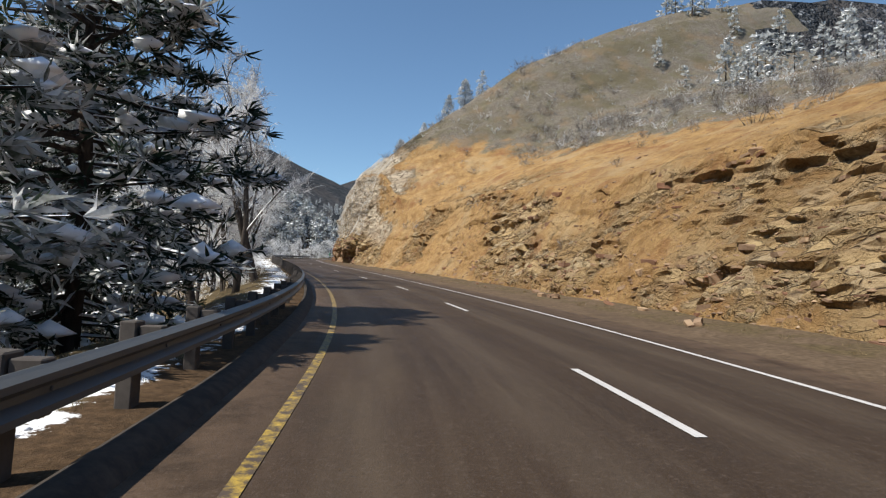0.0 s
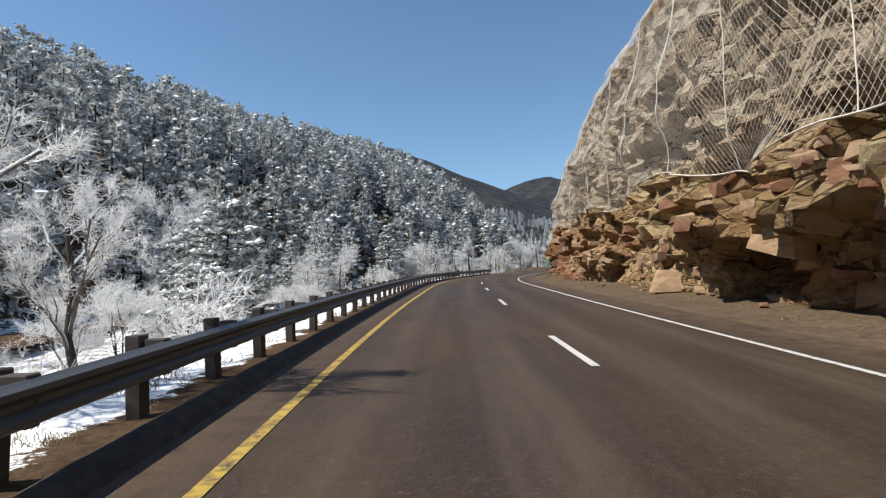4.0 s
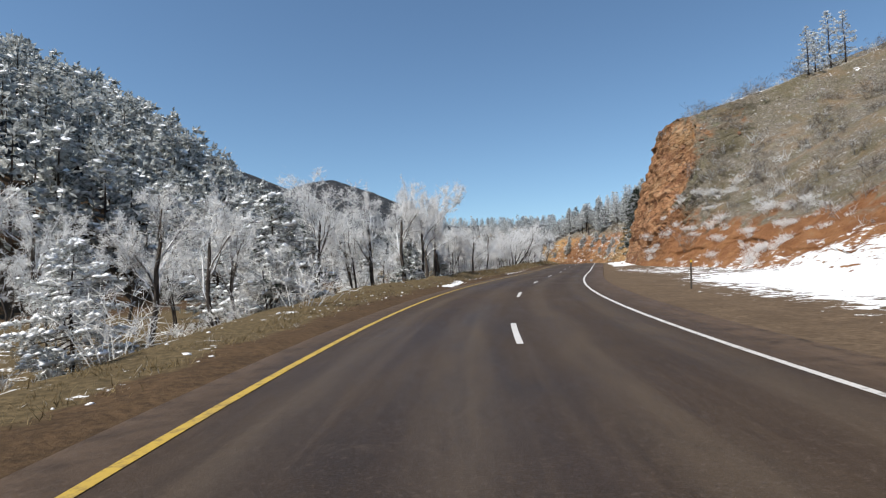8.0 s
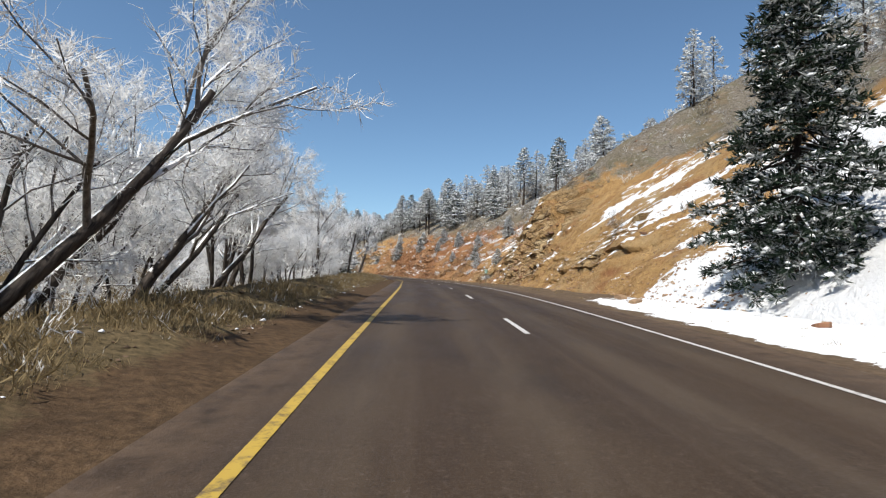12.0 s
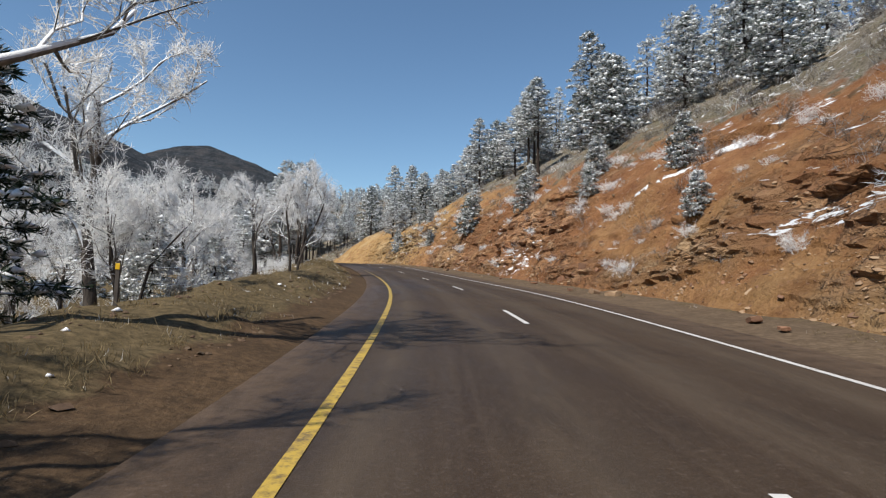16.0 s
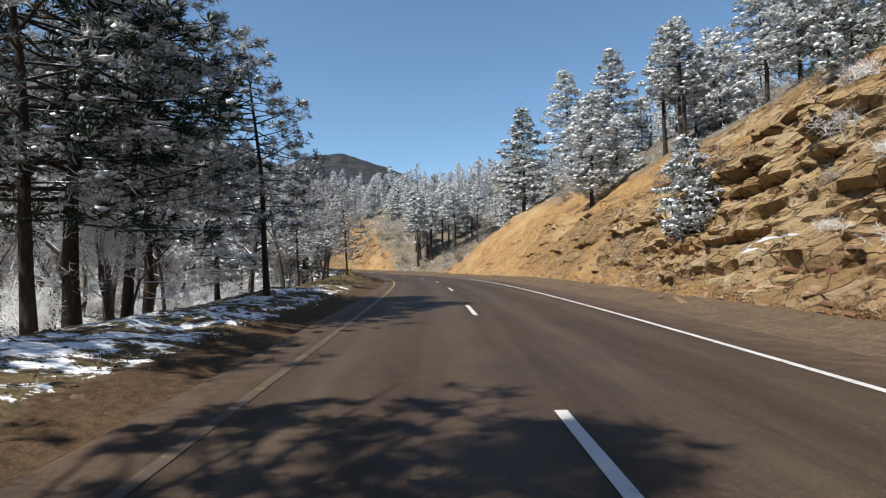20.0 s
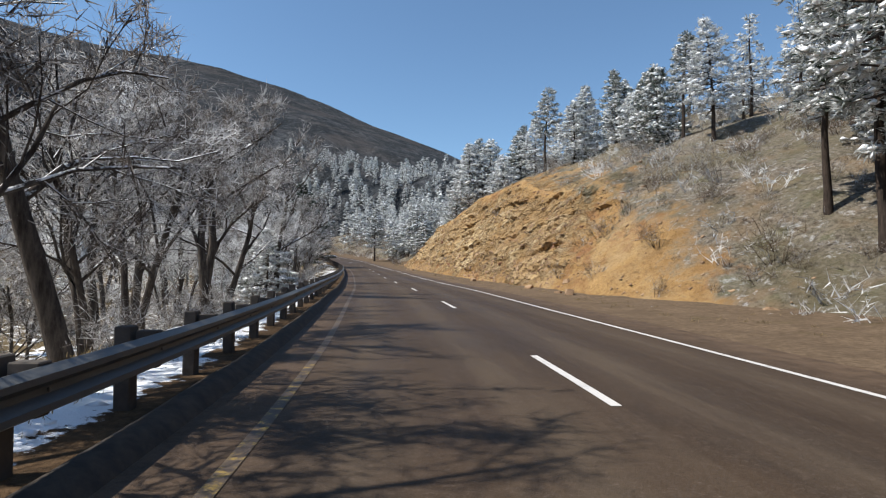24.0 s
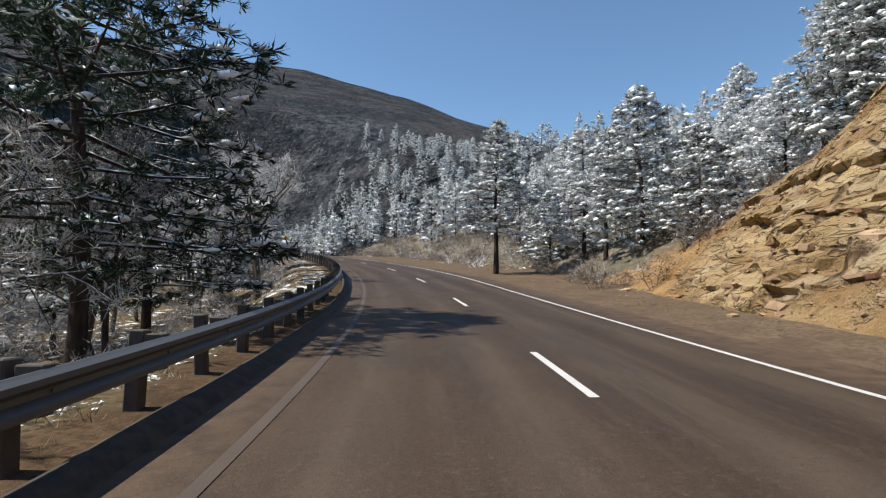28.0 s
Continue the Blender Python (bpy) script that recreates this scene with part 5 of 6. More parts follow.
# Pines on the right-hand slopes.
for s, lo, hi, n, k in ((100, 22, 40, 4, 0.7), (130, 12, 40, 6, 0.6), (175, 40, 62, 8, 0.7), (215, 30, 60, 8, 0.7), (262, 24, 45, 8, 0.75), (290, 30, 60, 8, 0.75), (325, 26, 50, 9, 0.8), (345, 22, 45, 10, 0.8),
                        (365, 22, 45, 10, 0.85), (385, 20, 45, 12, 1.0), (405, 18, 45, 14, 1.0), (425, 20, 42, 12, 0.85), (445, 20, 42, 12, 0.9), (465, 18, 40, 12, 0.9), (485, 14, 45, 16, 0.85),
                        (505, 22, 45, 12, 0.85), (525, 22, 45, 12, 0.8), (540, 20, 45, 10, 0.8), (550, 22, 45, 14, 0.8), (575, 20, 45, 14, 0.8), (600, 15, 40, 16, 1.0), (615, 15, 38, 14, 1.05), (630, 13, 30, 8, 1.0), (625, 14, 45, 16, 0.7), (650, 12, 45, 16, 0.7), (675, 12, 45, 14, 0.7)):
    for _ in range(n):
        s1, d, k1 = s + rng.uniform(-11, 11), rng.uniform(lo, hi), k * rng.uniform(0.7, 1.15)
        if d < 27:
            stand(pick(pines), s1, d, k1)
        else:
            wood_spots.append((*at(s1, d, sheet_height(s1, d) - 0.1), k1))

for ob in SOURCES:
    for o in (*ob.children_recursive, ob):
        bpy.data.objects.remove(o)


# ---- what nobody could count ----
def scattered(name, forms, spots, scales, mats, label, category):
    """One mesh of many small plants: forms of (verts, tris, material slot) lists."""
    verts, tris, slots, n = [], [], [], 0
    pickd = rng.integers(len(forms), size=len(spots))
    turn = rng.uniform(0, 2 * np.pi, len(spots))
    for (x, y, z), f, a, k in zip(spots, pickd, turn, scales):
        c, s_ = math.cos(a) * k, math.sin(a) * k
        for v, t, slot in forms[f]:
            verts.append(np.stack([v[:, 0] * c - v[:, 1] * s_ + x, v[:, 0] * s_ + v[:, 1] * c + y, v[:, 2] * k + z], 1))
            tris.append(t + n)
            slots.append(np.full(len(t), slot))
            n += len(v)
    return tagged(new(name, mesh(name, np.concatenate(verts), np.concatenate(tris), mats, np.concatenate(slots))), label, category, kind="stuff")


def far_conifer(seed):
    _, green, white = conifer(seed, 8.5, 2.2, 0.08, 18, 2, 0.25, 0.90, 0.30, 0.7, 0.0, 5, 0.44, 1.0)
    return [(tube(np.array([(0, 0, -0.5), (0, 0, 4), (0, 0, 8)]), np.array([0.15, 0.1, 0.03]), 3) + (0,)), green + (1,), white + (2,)]


def mid_conifer(seed, high, wide):
    wood, green, white = conifer(seed, high, wide, 0.1, 42, 4, 0.25, 0.55, 0.4, 0.62, 0.0, 5, 0.34, 0.8)
    return [wood + (0,), green + (1,), white + (2,)]


MID_FORMS = [mid_conifer(75, 9.5, 2.8), mid_conifer(76, 11, 2.9), mid_conifer(77, 8, 2.7)]
scattered("slope_forest", MID_FORMS, [w[:3] for w in wood_spots], [w[3] for w in wood_spots], [PINE_BARK, NEEDLES, SNOW_MAT], "frosted pines standing together on the upper slopes", "forest")
FAR_FORMS = [far_conifer(71), far_conifer(72), far_conifer(73)]
# The wooded hill across the river, and the woods ahead.
hs = rng.uniform(-40, 335, 2000)
hd = -(key(hs, (-80, 34), (60, 36), (150, 42), (230, 52), (300, 64), (345, 90)) + 1 + rng.uniform(0, 1, 2000) * 115)
q = at(hs, hd)
zz = land(q[:, 0], q[:, 1]) - 0.5
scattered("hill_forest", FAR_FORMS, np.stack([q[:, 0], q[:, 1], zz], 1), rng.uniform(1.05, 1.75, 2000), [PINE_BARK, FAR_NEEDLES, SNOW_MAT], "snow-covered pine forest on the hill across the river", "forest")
nx, ny = rng.uniform(-190, 150, 1000), rng.uniform(620, 840, 1000)
fs, fd = road_coords(nx, ny)
keep = (np.abs(fd) > 44) | ((np.abs(fd) > 16) & (fs > 640))
nx, ny = nx[keep], ny[keep]
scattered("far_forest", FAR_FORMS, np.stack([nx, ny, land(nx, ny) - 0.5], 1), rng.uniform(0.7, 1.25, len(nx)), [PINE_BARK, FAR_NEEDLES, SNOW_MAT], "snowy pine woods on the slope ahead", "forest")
rx, ry = rng.uniform(30, 130, 900), rng.uniform(40, 620, 900)
fs, fd = road_coords(rx, ry)
keep = (fd > 46) & (fd < 80)
rx, ry = rx[keep], ry[keep]
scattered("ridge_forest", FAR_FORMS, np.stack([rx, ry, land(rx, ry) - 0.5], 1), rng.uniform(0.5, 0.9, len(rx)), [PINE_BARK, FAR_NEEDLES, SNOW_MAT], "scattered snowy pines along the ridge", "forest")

# Rimed scrub on the slopes and along the river.
spots, sizes = [], []
while len(spots) < 1600:
    s, d = rng.uniform(-10, 690) if len(spots) < 1150 else pick([rng.uniform(208, 250), rng.uniform(330, 400), rng.uniform(20, 80)]), 7 + rng.uniform(0, 1) ** 0.9 * 40
    h = sheet_height(s, d)
    i = min(max(int(round((s + 20) / SLOPE_STEP)), 0), len(ss) - 1)
    v = float(np.interp(d, np.sort(dd[i]), veg[i]))
    if d < foot(s) + 0.6 or rng.random() > 0.08 + v:
        continue
    spots.append(at(s, d, h - 0.05))
    sizes.append(rng.uniform(0.5, 1.25))
for _ in range(150):
    s, d = rng.uniform(318, 470), 8.2 + rng.uniform(0, 1) * 8
    spots.append(at(s, d, sheet_height(s, d) - 0.1))
    sizes.append(rng.uniform(0.3, 0.75))
low_spots, low_sizes = [], []
while len(low_spots) < 230:
    s, d = rng.uniform(214, 248) if len(low_spots) < 95 else rng.uniform(325, 445), 7.5 + rng.uniform(0, 1) * 13
    if not foot(s) + 0.5 < d or not 0.3 < sheet_height(s, d) < 9:
        continue
    low_spots.append(at(s, d, sheet_height(s, d) - 0.08))
    low_sizes.append(rng.uniform(0.4, 1.0))
scattered("low_slope_scrub", [[b + (0,)] for b in FULL_BUSHES], low_spots, low_sizes, [TWIGS], "rimed shrubs low on the red slope", "scrub")
scattered("slope_scrub", [[b + (0,)] for b in BUSHES], spots, sizes, [SCRUB], "grey-brown scrub oak touched with rime", "scrub")
spots, sizes = [], []
for _ in range(150):
    s = rng.uniform(510, 546)
    d = float(foot(s)) + 0.3 + rng.uniform(0, 1) * 16
    spots.append(at(s, d, sheet_height(s, d) - 0.05))
    sizes.append(rng.uniform(0.35, 1.0))
for _ in range(420):
    s = rng.uniform(622, 720)
    d = float(foot(s)) - 1.5 + rng.uniform(0, 1) ** 1.3 * 26
    spots.append(at(s, d, sheet_height(s, d) - 0.05))
    sizes.append(rng.uniform(0.6, 1.3))
scattered("brown_scrub", [[b + (0,)] for b in BUSHES], spots, sizes, [BROWN_SCRUB], "bare brown scrub on the slope", "scrub")
spots, sizes = [], []
while len(spots) < 1700:
    s, d = rng.uniform(-10, 690) if len(spots) < 800 else rng.uniform(375, 680), -(6.8 + rng.uniform(0, 1) * (22 if len(spots) < 800 else 38))
    if (key(s, (185, 0), (200, 1), (500, 1), (510, 0)) > 0.5 and d > -10.5) or (112 < s < 205 and d < -22):
        continue
    spots.append(at(s, d, sheet_height(s, d) - 0.05))
    sizes.append(rng.uniform(0.5, 1.2))
far_on = int(np.sum([s[1] < 470 for s in spots]))
order = np.argsort([s[1] for s in spots])
spots, sizes = [spots[i] for i in order], [sizes[i] for i in order]
scattered("river_scrub", [[b + (0,)] for b in BUSHES], spots[:far_on], sizes[:far_on], [TWIGS], "low willow brush white with rime", "scrub")
scattered("bare_river_scrub", [[b + (0,)] for b in BUSHES], spots[far_on:], sizes[far_on:], [BARE_TWIGS], "low bare willow brush beside the guard rail", "scrub")


LITE = [bush(64, 1.1, 1.9, 7, 6, 0.032), bush(65, 0.8, 1.6, 7, 6, 0.029), bush(66, 1.4, 2.2, 8, 6, 0.036)]
for name, mat, count, label in (("hillside_brush", SCRUB, 4200, "grey-brown brush covering the upper slope"), ("rimed_brush", TWIGS, 1800, "brush white with rime on the upper slope")):
    spots, sizes = [], []
    while len(spots) < count:
        s, d = rng.uniform(-15, 700), 10 + rng.uniform(0, 1) * 62
        i = min(max(int(round((s + 20) / SLOPE_STEP)), 0), len(ss) - 1)
        if rng.random() > float(np.interp(d, np.sort(dd[i]), veg[i])) - 0.15:
            continue
        spots.append(at(s, d, sheet_height(s, d) - 0.05))
        sizes.append(rng.uniform(0.5, 1.2))
    scattered(name, [[b + (0,)] for b in LITE], spots, sizes, [mat], label, "scrub")


def grass_tufts(name, spots, scales, label):
    r = np.random.default_rng(5)
    forms = []
    for _ in range(4):
        n = 26
        w = unit(r.normal(size=(n, 3)) * [0.5, 0.5, 0.1] + [0, 0, 0.8])
        forms.append([spikes(r, r.normal(size=(n, 3)) * [0.12, 0.12, 0] - [0, 0, 0.03], w, r.uniform(0.06, 0.22, n), np.full(n, 0.010)) + (0,)])
    return scattered(name, forms, spots, scales, [DRYGRASS], label, "grass")


spots, sizes = [], []
for _ in range(8000):
    s, d = rng.uniform(-5, 680), -(5.1 + rng.exponential(1.9))
    if rng.random() > key(s, (0, 0.5), (170, 0.6), (195, 1.0), (390, 1.0), (402, 0.35), (455, 0.4), (470, 0.8), (505, 0.8), (515, 0.35)):
        continue
    spots.append(at(s, d, sheet_height(s, d) - 0.02))
    sizes.append(rng.uniform(0.6, 1.4))
for _ in range(3600):
    s, d = rng.uniform(226, 330) if rng.random() < 0.75 else rng.uniform(386, 416), -(5.7 + rng.exponential(1.5))
    if fbm(s / 4, d / 1.5, 41.0, 3) < 0.44:
        continue
    spots.append(at(s, d, sheet_height(s, d) - 0.02))
    sizes.append(rng.uniform(1.1, 2.4))
grass_tufts("verge_grass", spots, sizes, "dry straw-coloured grass along the bank")
spots, sizes = [], []
for _ in range(1500):
    s = rng.uniform(-5, 680)
    d = 5.4 + rng.uniform(0, 1) ** 0.7 * (float(foot(s)) - 4.8)
    if 158 < s < 262:
        continue
    spots.append(at(s, d, 0.05))
    sizes.append(rng.uniform(0.4, 1.0))
grass_tufts("roadside_grass", spots, sizes, "sparse dry grass at the foot of the slope")


# ---- guard rails ----
def guard_rail(s0, s1):
    rail = thing("guard_rail", "galvanised steel guard rail on weathered wooden posts", "guard rail", "guard rails")
    d = -4.75
    # W-shaped section: out from the posts, and height.
    sec = [(0.02, 0.74), (0.045, 0.725), (0.10, 0.70), (0.10, 0.655), (0.03, 0.605), (0.03, 0.56), (0.10, 0.51), (0.10, 0.465), (0.045, 0.44), (0.02, 0.425)]
    for a in np.arange(s0, s1 - 1, 7.62):
        s = np.linspace(a, min(a + 7.66, s1), 9)
        rows = np.stack([at(s, d + 0.19 + o, h) for o, h in sec] + [at(s, d + 0.19 + o - 0.012, h) for o, h in reversed(sec)] + [at(s, d + 0.19 + sec[0][0], sec[0][1])], 1)
        part("beam", mesh("beam", rows.reshape(-1, 3), grid_faces(9, rows.shape[1]), STEEL, smooth=False), rail)
    post = done("post", box(0.15, 0.20, 1.25, 0, 0, 0.18, 0.012), POST_WOOD)
    block = done("block", box(0.20, 0.15, 0.36, 0, 0, 0, 0.01), POST_WOOD)
    bolt = done("bolt", box(0.02, 0.03, 0.03, 0, 0, 0, 0.006), STEEL)
    for i, s in enumerate(np.arange(s0 + 0.6, s1, 1.905)):
        ob = part("post", post, rail)
        ob.matrix_basis = Matrix.Translation(at(s, d - 0.10)) @ pose(0, 0, 0, rng.normal() * 1.2, rng.normal() * 1.2, heading(s) + rng.normal() * 2)
        ob = part("block", block, rail)
        ob.matrix_basis = Matrix.Translation(at(s, d + 0.10, 0.585)) @ pose(0, 0, 0, 0, 0, heading(s))
        ob = part("bolt", bolt, rail)
        ob.matrix_basis = Matrix.Translation(at(s, d + 0.228, 0.582)) @ pose(0, 0, 0, 0, 0, heading(s))
    return rail


def curb(s0, s1):
    s = np.arange(s0, s1, 0.8)
    wob = 0.03 * (vnoise(s / 1.5, 3.0) - 0.5)
    strip("curb", s, [(-4.46, -0.06), (-4.42, 0.10 + wob), (-4.34, 0.135 + wob), (-4.24, 0.13 + wob), (-4.13, 0.07 + wob), (-4.07, -0.02)], CURB, "low tarred asphalt curb beneath the guard rail", "curb")


guard_rail(-12, 172)
guard_rail(509.5, 668)
curb(-12, 172)
curb(508, 668)


# Black and yellow end panel where the second rail begins.
panel = thing("hazard_marker", "black and yellow striped end panel of the guard rail", "road sign", "", Matrix.Translation(at(509.3, -4.75)) @ pose(0, 0, 0, 0, 0, heading(509)))
part("panel", done("panel", box(0.62, 0.05, 0.58, 0, 0, 0.52, 0.01), BLACK), panel)
part("hood", done("hood", box(0.60, 0.55, 0.03, 0, 0.29, 0.80, 0.008), STEEL), panel, "steel cap with a little snow")
for k in range(4):
    bm = bmesh.new()
    lo, hi = -0.29, 0.29
    x0 = -0.52 + 0.27 * k
    quad = []
    for x, z in ((x0, hi), (x0 + 0.13, hi), (x0 + 0.13 + 0.40, lo), (x0 + 0.40, lo)):
        quad.append((x, z))
    # Cut the slanting stripe at the panel's sides.
    def clip(poly, side):
        out = []
        for (xa, za), (xb, zb) in zip(poly, poly[1:] + poly[:1]):
            ia, ib = side * xa <= 0.30, side * xb <= 0.30
            if ia:
                out.append((xa, za))
            if ia != ib:
                f = (side * 0.30 - xa) / (xb - xa)
                out.append((side * 0.30, za + f * (zb - za)))
        return out
    quad = clip(clip(quad, 1), -1)
    if len(quad) < 3:
        bm.free()
        continue
    front = [bm.verts.new((x, -0.030, 0.52 + z)) for x, z in quad]
    back = [bm.verts.new((x, -0.022, 0.52 + z)) for x, z in quad]
    bm.faces.new(front)
    for i in range(len(quad)):
        j = (i + 1) % len(quad)
        bm.faces.new((front[i], back[i], back[j], front[j]))
    bmesh.ops.recalc_face_normals(bm, faces=bm.faces[:])
    part("stripe", done("stripe", bm, SIGN_YELLOW), panel)


# ---- signs and marker posts ----
def marker_sign(s, d, w, h, top, rows, label):
    ob = thing("mile_marker", label, "road sign", "mile markers", Matrix.Translation(at(s, d, 0)) @ pose(0, 0, 0, 0, 0, heading(s) - 12))
    part("post", done("post", box(0.06, 0.04, top + 0.3, 0, 0.03, (top - 0.3) / 2, 0.006), STEEL), ob)
    plate = part("plate", done("plate", box(w, 0.012, h, 0, 0, top - h / 2, 0.005), GREEN), ob)
    edge = bmesh.new()
    for cx, cz, sx, sz in ((0, h / 2 - 0.012, w - 0.02, 0.012), (0, -h / 2 + 0.012, w - 0.02, 0.012), (w / 2 - 0.012, 0, 0.012, h - 0.03), (-w / 2 + 0.012, 0, 0.012, h - 0.03)):
        m = Matrix.Translation((cx, -0.0085, top - h / 2 + cz)) @ Matrix.Diagonal((sx, 0.004, sz, 1))
        bmesh.ops.create_cube(edge, size=1, matrix=m)
    part("border", done("border", edge, SIGN_WHITE), plate)
    for i, text in enumerate(rows):
        z = top - h * (i + 0.75) / (len(rows) + 0.25)
        size = h / (len(rows) + 0.4) * 0.95
        if text:
            cu = bpy.data.curves.new("digit", "FONT")
            cu.body, cu.size, cu.align_x, cu.extrude = text, size, "CENTER", 0.002
            cu.materials.append(SIGN_WHITE)
            tx = new("digit", cu)
            tx.parent = plate
            tx.matrix_basis = pose(0, -0.009, z, 90)
        else:
            part("writing", done("writing", box(w * 0.6, 0.004, size * 0.4, 0, -0.009, z + size * 0.2), SIGN_WHITE), plate)
    return ob


def marker_post(s, d):
    ob = thing("delineator_post", "thin roadside marker post with a small reflector", "marker post", "marker posts", Matrix.Translation(at(s, d, 0)) @ pose(0, 0, 0, 1, 2, heading(s)))
    part("post", done("post", box(0.07, 0.03, 1.5, 0, 0, 0.5, 0.006), POST_WOOD), ob)
    part("reflector", done("reflector", box(0.075, 0.01, 0.10, 0, -0.021, 1.15, 0.004), SIGN_YELLOW), ob)


marker_sign(140.3, 6.0, 0.30, 0.92, 1.95, ("", "2", "9", "5"), "green vertical mile marker with white digits on a post")
marker_sign(322.5, 6.3, 0.32, 0.46, 1.75, ("", "", ""), "small green sign with white lines on a thin post")
for s, d in ((197, 7.2), (352, -7.2), (118, -22.0)):
    marker_post(s, d)

# Yellow curve sign far ahead on the bend.
sign = thing("curve_sign", "yellow diamond warning sign on a post", "road sign", "", Matrix.Translation(at(672, -6.2, 0)) @ pose(0, 0, 0, 0, 0, heading(660) + 10))
part("post", done("post", box(0.07, 0.05, 2.6, 0, 0.04, 1.1, 0.006), STEEL), sign)
plate = part("plate", done("plate", box(0.75, 0.015, 0.75, 0, 0, 0, 0.01), SIGN_YELLOW), sign)
plate.matrix_basis = Matrix.Translation((0, 0, 2.1)) @ pose(0, 0, 0, 0, 45, 0)
bm = box(0.07, 0.004, 0.34, 0.0, -0.010, -0.03)
bmesh.ops.create_cone(bm, cap_ends=True, segments=3, radius1=0.11, radius2=0.11, depth=0.004, matrix=pose(0, -0.010, 0.17, 90, 0, 0))
arrow = part("arrow", done("arrow", bm, BLACK), plate)
arrow.matrix_basis = pose(0, 0, 0, 0, -45, 0)

# Lower road across the river flat.
lr = np.arange(96, 215, 2.0)
mid = -31 + 1.5 * np.sin(lr / 40)
strip("lower_road", lr, [(mid + k, -2.55 + 0.02 * (abs(k) < 3)) for k in np.linspace(-3.6, 3.6, 9)], VERGE, "brown dirt road on the river flat", "road",
      {"veg": lambda s, d, h: 0 * s - 0.4, "snow": lambda s, d, h: 0 * s - 0.2})


# ---- rockfall netting on the tan cliff ----
def face_point(s, h):
    """A place on the cliff face at a height, and how far it stands from the dashed line."""
    i = min(max(int(round((s + 20) / SLOPE_STEP)), 0), len(ss) - 1)
    lo = max(0, i - 2)
    rows = [np.interp(h, np.maximum.accumulate(hh[k]), dd[k]) for k in range(lo, min(i + 3, len(ss)))]
    return min(rows)


net = thing("rockfall_netting", "wire rockfall netting draped over the sandstone cliff", "netting")
ns, nh = np.arange(86, 168.01, 0.9), np.linspace(0, 1, 22)
bottom = 3.6 + 1.6 * vnoise(ns / 7, 2.0) + 0.8 * vnoise(ns / 2.5, 5.0)
topline = face_height(ns) + key(ns, (86, 3.0), (150, 3.0), (168, 0.5))
nd = np.array([[face_point(s, b0 + (t0 - b0) * f) for f in nh] for s, b0, t0 in zip(ns, bottom, topline)])
for _ in range(8):
    wide_ = np.pad(nd, 1, "edge")
    nd = np.minimum(nd, 0.3 * nd + 0.175 * (wide_[2:, 1:-1] + wide_[:-2, 1:-1] + wide_[1:-1, 2:] + wide_[1:-1, :-2]))
nd -= 0.14 + 0.25 * vnoise(ns[:, None] / 3.1, nh[None] * 6, 2.0)


def net_at(s, f):
    i = np.clip((s - ns[0]) / 0.9, 0, len(ns) - 1.001)
    j = np.clip(f * 21, 0, 20.999)
    a, b_ = i.astype(int), j.astype(int)
    u, v = i - a, j - b_
    dd_ = nd[a, b_] * (1 - u) * (1 - v) + nd[a + 1, b_] * u * (1 - v) + nd[a, b_ + 1] * (1 - u) * v + nd[a + 1, b_ + 1] * u * v
    b0, t0 = np.interp(s, ns, bottom), np.interp(s, ns, topline)
    return at(s, dd_, b0 + (t0 - b0) * f)


verts, faces, count = [], [], 0
f = np.linspace(0, 1, 40)
for k in np.arange(-10, 82, 0.26):
    for way in (1, -1):
        s = 86 + k + (f if way > 0 else 1 - f) * 9.0
        ok = (s > 86) & (s < 167)
        if ok.sum() < 3:
            continue
        p = net_at(s[ok], f[ok])
        v = np.stack([p - (0, 0, 0.011), p + (0, 0, 0.011)], 1).reshape(-1, 3)
        verts.append(v)
        faces.append(grid_faces(len(p), 2) + count)
        count += len(v)
part("mesh", mesh("mesh", np.concatenate(verts), np.concatenate(faces), WIRE), net)["kind"] = "stuff"
for k in range(14):
    p = net_at(np.full(24, 87.0 + 5.8 * k) + 0.25 * vnoise(np.linspace(0, 2, 24), float(k)), np.linspace(0, 1, 24))
    v, t = tube(p, np.full(24, 0.022), 4)
    part("seam", mesh("seam", v, t, WIRE), net)
s = np.linspace(86.5, 167, 150)
v, t = tube(net_at(s, 0 * s), np.full(150, 0.03), 4)
part("hem_cable", mesh("hem_cable", v, t, WIRE), net)


# ---- rocks: in the faces, on the slopes and at their foot ----
def stone_mesh(name, seed, flat, mat):
    r = np.random.default_rng(seed)
    bm = bmesh.new()
    for x in (-1, 1):
        for y in (-1, 1):
            for z in (-1, 1):
                p = np.array((x, 0.8 * y, flat * z)) * r.uniform(0.78, 1.0, 3)
                if r.random() < 0.55:
                    for axis in r.permutation(3)[:2]:
                        q = p.copy()
                        q[axis] *= r.uniform(0.35, 0.75)
                        bm.verts.new(q)
                else:
                    bm.verts.new(p)
    bmesh.ops.convex_hull(bm, input=bm.verts)
    for v in [v for v in bm.verts if not v.link_faces]:
        bm.verts.remove(v)
    return done(name, bm, mat)


TAN_ROCKS = [stone_mesh("rock", 80 + k, f, TAN_STONE) for k, f in enumerate((0.3, 0.5, 0.25, 0.6, 0.36))]
RED_ROCKS = [stone_mesh("rock", 90 + k, f, RED_STONE) for k, f in enumerate((0.3, 0.5, 0.25, 0.6, 0.36))]
cut = bpy.data.objects["cut_slope"]


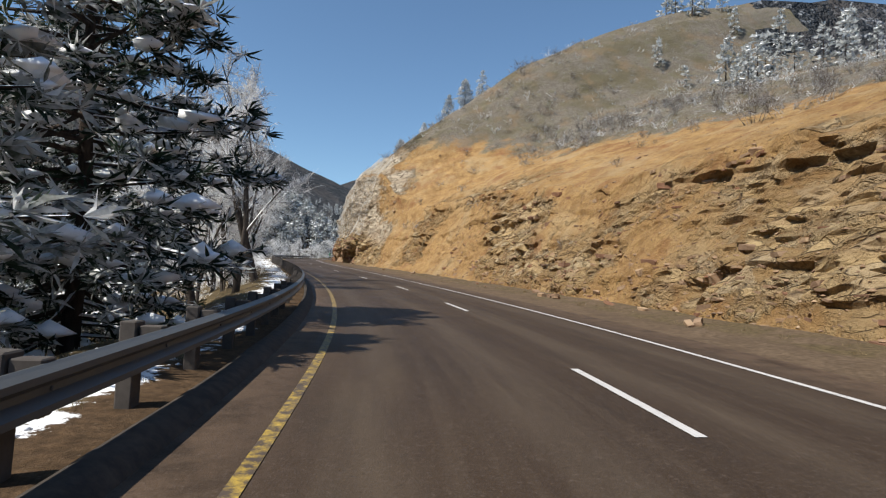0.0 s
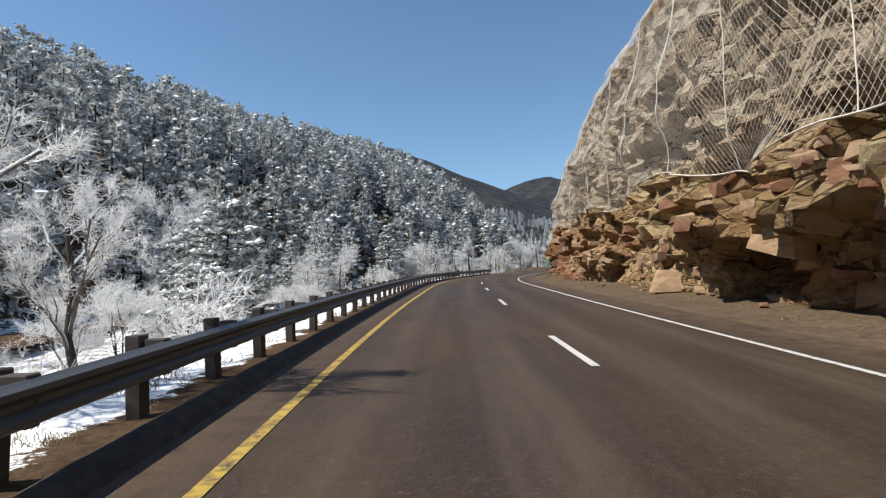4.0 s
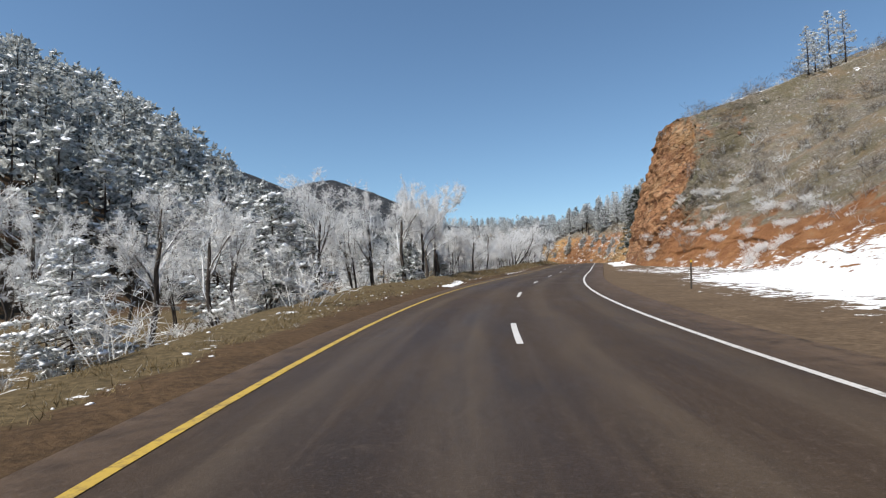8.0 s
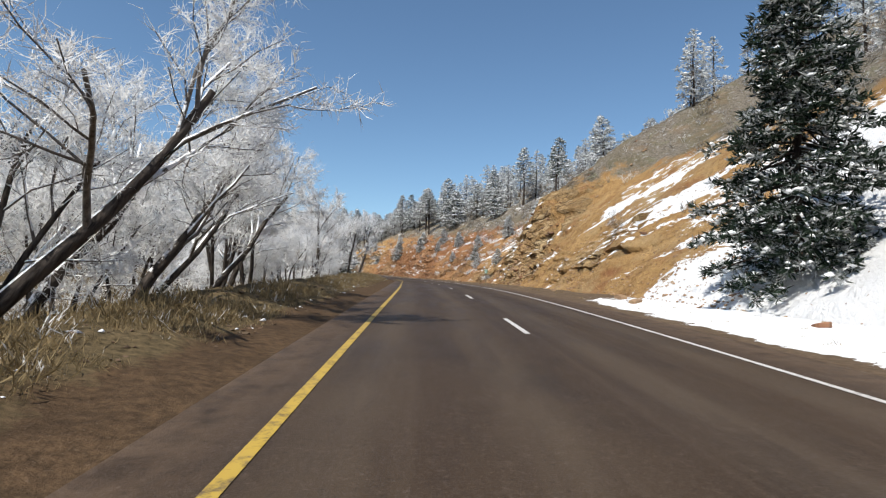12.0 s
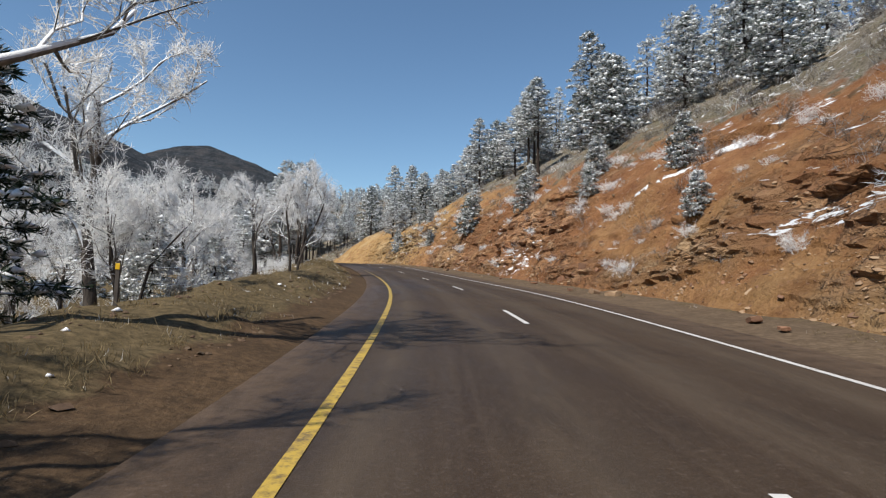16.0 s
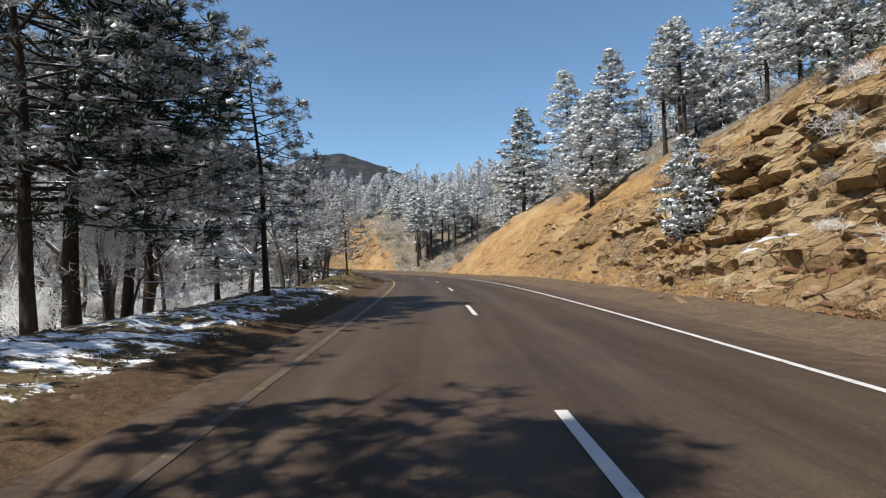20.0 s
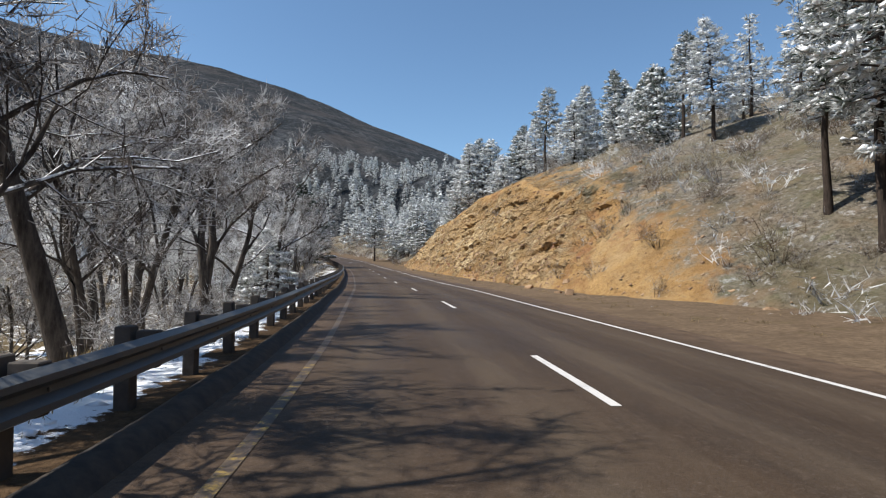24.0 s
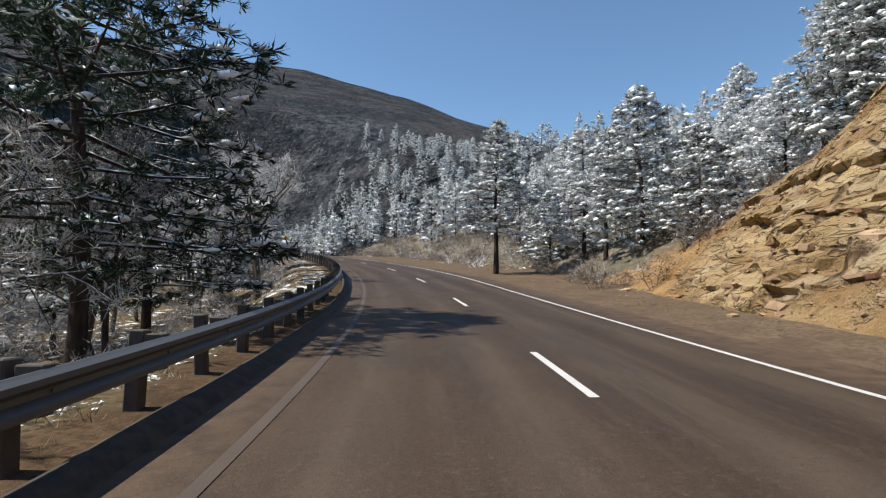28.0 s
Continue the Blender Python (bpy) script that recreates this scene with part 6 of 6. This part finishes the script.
def rock_arrays(me):
    v = np.empty(len(me.vertices) * 3)
    me.vertices.foreach_get("co", v)
    me.calc_loop_triangles()
    t = np.empty(len(me.loop_triangles) * 3, np.int32)
    me.loop_triangles.foreach_get("vertices", t)
    return v.reshape(-1, 3), t.reshape(-1, 3)


def is_red(s, h):
    return rng.random() < float(redness(s)) + (0.3 if 95 < s < 166 and h < 5 else 0)


def place_rock(p, size, s, tilt=9):
    return Matrix.Translation(p) @ pose(0, 0, 0, rng.normal() * tilt, rng.normal() * tilt, heading(s) + 90 + rng.normal() * 20) @ Matrix.Diagonal((size * rng.uniform(0.7, 1.4), size * rng.uniform(0.6, 1.0), size * rng.uniform(0.6, 1.2), 1))


near, rest = [], {0: [], 1: []}
want = 9500
while want > 0:
    s = rng.uniform(0, 640)
    if rng.random() > float(rockiness(s)) ** 1.2 + 0.10:
        continue
    i = int(round((s + 20) / SLOPE_STEP))
    j = int(rng.integers(1, 66) if rng.random() < 0.75 else rng.integers(1, 14))
    if veg[i, j] > 0.6 and rng.random() < 0.7:
        continue
    low = hh[i, j] < 5 and 90 < s < 166
    if 90 < s < 168 and not low and rng.random() < 0.7:
        continue
    size = min(rng.lognormal(-1.3, 0.55), 0.8) * (1.05 if low else 0.9)
    if not low and 86 < s < 170 and hh[i, j] > 5:
        size *= 0.6
    if float(rockiness(s)) < 0.6:
        size *= 0.5
    p = at(s, dd[i, j] + 0.30 * size, hh[i, j] - 0.1 * size)
    m = place_rock(p, size, s)
    if not low:
        size *= 0.6
        soil = float(rockiness(s)) < 0.6 or hh[i, j] > face_height(s)
        p = at(s, dd[i, j] + 0.35 * size, hh[i, j] - (0.25 if soil else 0.1) * size)
        dip = math.degrees(math.atan2(hh[i, min(j + 2, hh.shape[1] - 1)] - hh[i, j], max(dd[i, min(j + 2, hh.shape[1] - 1)] - dd[i, j], 0.15)))
        lie = min(max(dip, 0), 50) if soil else rng.uniform(-4, 12)
        m = Matrix.Translation(p) @ pose(0, 0, 0, 0, 0, heading(s)) @ pose(0, 0, 0, rng.normal() * 8, -lie + rng.normal() * 8, 0) @ pose(0, 0, 0, 0, 0, rng.uniform(70, 110)) @ Matrix.Diagonal((size, size * rng.uniform(0.6, 1.0), size * rng.uniform(0.5, 1.0), 1))
    red = int(is_red(s, hh[i, j]))
    want -= 1
    if len(near) < 300 and size > 0.20 and hh[i, j] < 6 and (92 < s < 169 or 244 < s < 266 or 530 < s < 600):
        near.append((red, m))
    else:
        rest[red].append(m)
for red, m in near:
    part("rock", pick(RED_ROCKS if red else TAN_ROCKS), cut).matrix_basis = m
for red, forms, word in ((0, TAN_ROCKS, "tan"), (1, RED_ROCKS, "red")):
    arrays = [rock_arrays(me) for me in forms]
    verts, tris, n = [], [], 0
    for m in rest[red]:
        v, t = arrays[int(rng.integers(len(arrays)))]
        a = np.array(m)
        verts.append(v @ a[:3, :3].T + a[:3, 3])
        tris.append(t + n)
        n += len(v)
    ob = part("rubble", mesh("rubble", np.concatenate(verts), np.concatenate(tris), RED_STONE if red else TAN_STONE), cut, f"{word} sandstone rubble in the slope")
    ob["kind"] = "stuff"

# Chips and clods of earth on the slopes.
spots, sizes = [], []
while len(spots) < 15000:
    s = rng.uniform(-5, 640)
    i, j = int(round((s + 20) / SLOPE_STEP)), int(rng.uniform(0, 1) ** 1.5 * 62)
    if veg[i, j] > 0.55 or 165 < s < 240 or rng.random() < 0.6 * float(rock[i, j]) or fbm(s / 5, hh[i, j] / 3, 33.0, 3) < 0.45:
        continue
    f = rng.random()
    spots.append(SLOPE_POINTS[i, j] * f + SLOPE_POINTS[i + 1, j + 1] * (1 - f))
    sizes.append(min(0.03 + rng.exponential(0.035), 0.14))
v, t = lumps(rng, np.array(spots), np.array(sizes), 0.6)
ob = part("chips", mesh("chips", v, t, TAN_STONE), cut, "small chips and clods of earth on the slope")
ob["kind"] = "stuff"

# Fallen stones at the foot of the slopes.
for _ in range(90):
    s = rng.uniform(5, 640)
    d = float(foot(s)) - abs(rng.normal()) * 0.6 - 0.2
    if 160 < s < 235 or d < 5.0 or 138 < s < 143:
        continue
    red = is_red(s, 0)
    size = rng.uniform(0.10, 0.34)
    ob = new("fallen_rock", pick(RED_ROCKS if red else TAN_ROCKS))
    ob.matrix_basis = place_rock(at(s, d, 0.05 + size * 0.2), size, s)
    tagged(ob, ("reddish" if red else "tan") + " sandstone rock lying on the gravel verge", "rock", "fallen rocks")

# Clods of earth on the berm beside the shoulder.
spots, sizes = [], []
while len(spots) < 5200:
    s, d = rng.uniform(188, 506), -(4.9 + abs(rng.normal()) * 1.6)
    if vnoise(s / 3, d, 8.0) < 0.4:
        continue
    spots.append(at(s, d, sheet_height(s, d)))
    sizes.append(min(0.02 + rng.exponential(0.025), 0.10))
v, t = lumps(rng, np.array(spots), np.array(sizes), 0.5)
tagged(new("earth_clods", mesh("earth_clods", v, t, EARTH)), "clods of brown earth and gravel on the berm", "gravel", kind="stuff")

# Clods of old snow along the left-hand shoulder.
spots, sizes = [], []
for _ in range(4200):
    s = rng.uniform(0, 640)
    d = -(5.0 + abs(rng.normal()) * 1.3)
    if rng.random() > key(s, (0, 0.8), (150, 0.9), (200, 0.45), (330, 0.5), (390, 0.25), (405, 0.8), (455, 0.8), (470, 0.2), (505, 0.2), (515, 0.9)) or vnoise(s / 5, d, 3.0) < 0.52:
        continue
    spots.append(at(s, d, sheet_height(s, d)))
    sizes.append(0.02 + rng.exponential(0.04))
for _ in range(520):
    f = rng.random()
    s, d = 205.0 + 6.0 * f + rng.normal() * 0.15, -4.75 - 0.3 * f + rng.normal() * 0.16
    spots.append(at(s, d, sheet_height(s, d)))
    sizes.append(0.03 + rng.exponential(0.05))
for _ in range(420):
    f = rng.random()
    s, d = 230.0 + 16.0 * f, -4.85 - 0.15 * math.sin(9 * f) + rng.normal() * 0.10
    if vnoise(s / 0.9, 3.0, 5.0) < 0.35:
        continue
    spots.append(at(s, d, sheet_height(s, d)))
    sizes.append(0.012 + rng.exponential(0.022))
v, t = lumps(rng, np.array(spots), np.minimum(np.array(sizes) * 0.75, 0.11), 0.45)
tagged(new("snow_clods", mesh("snow_clods", v, t, SNOW_MAT, smooth=True)), "lumps of old snow along the shoulder", "snow", kind="stuff")
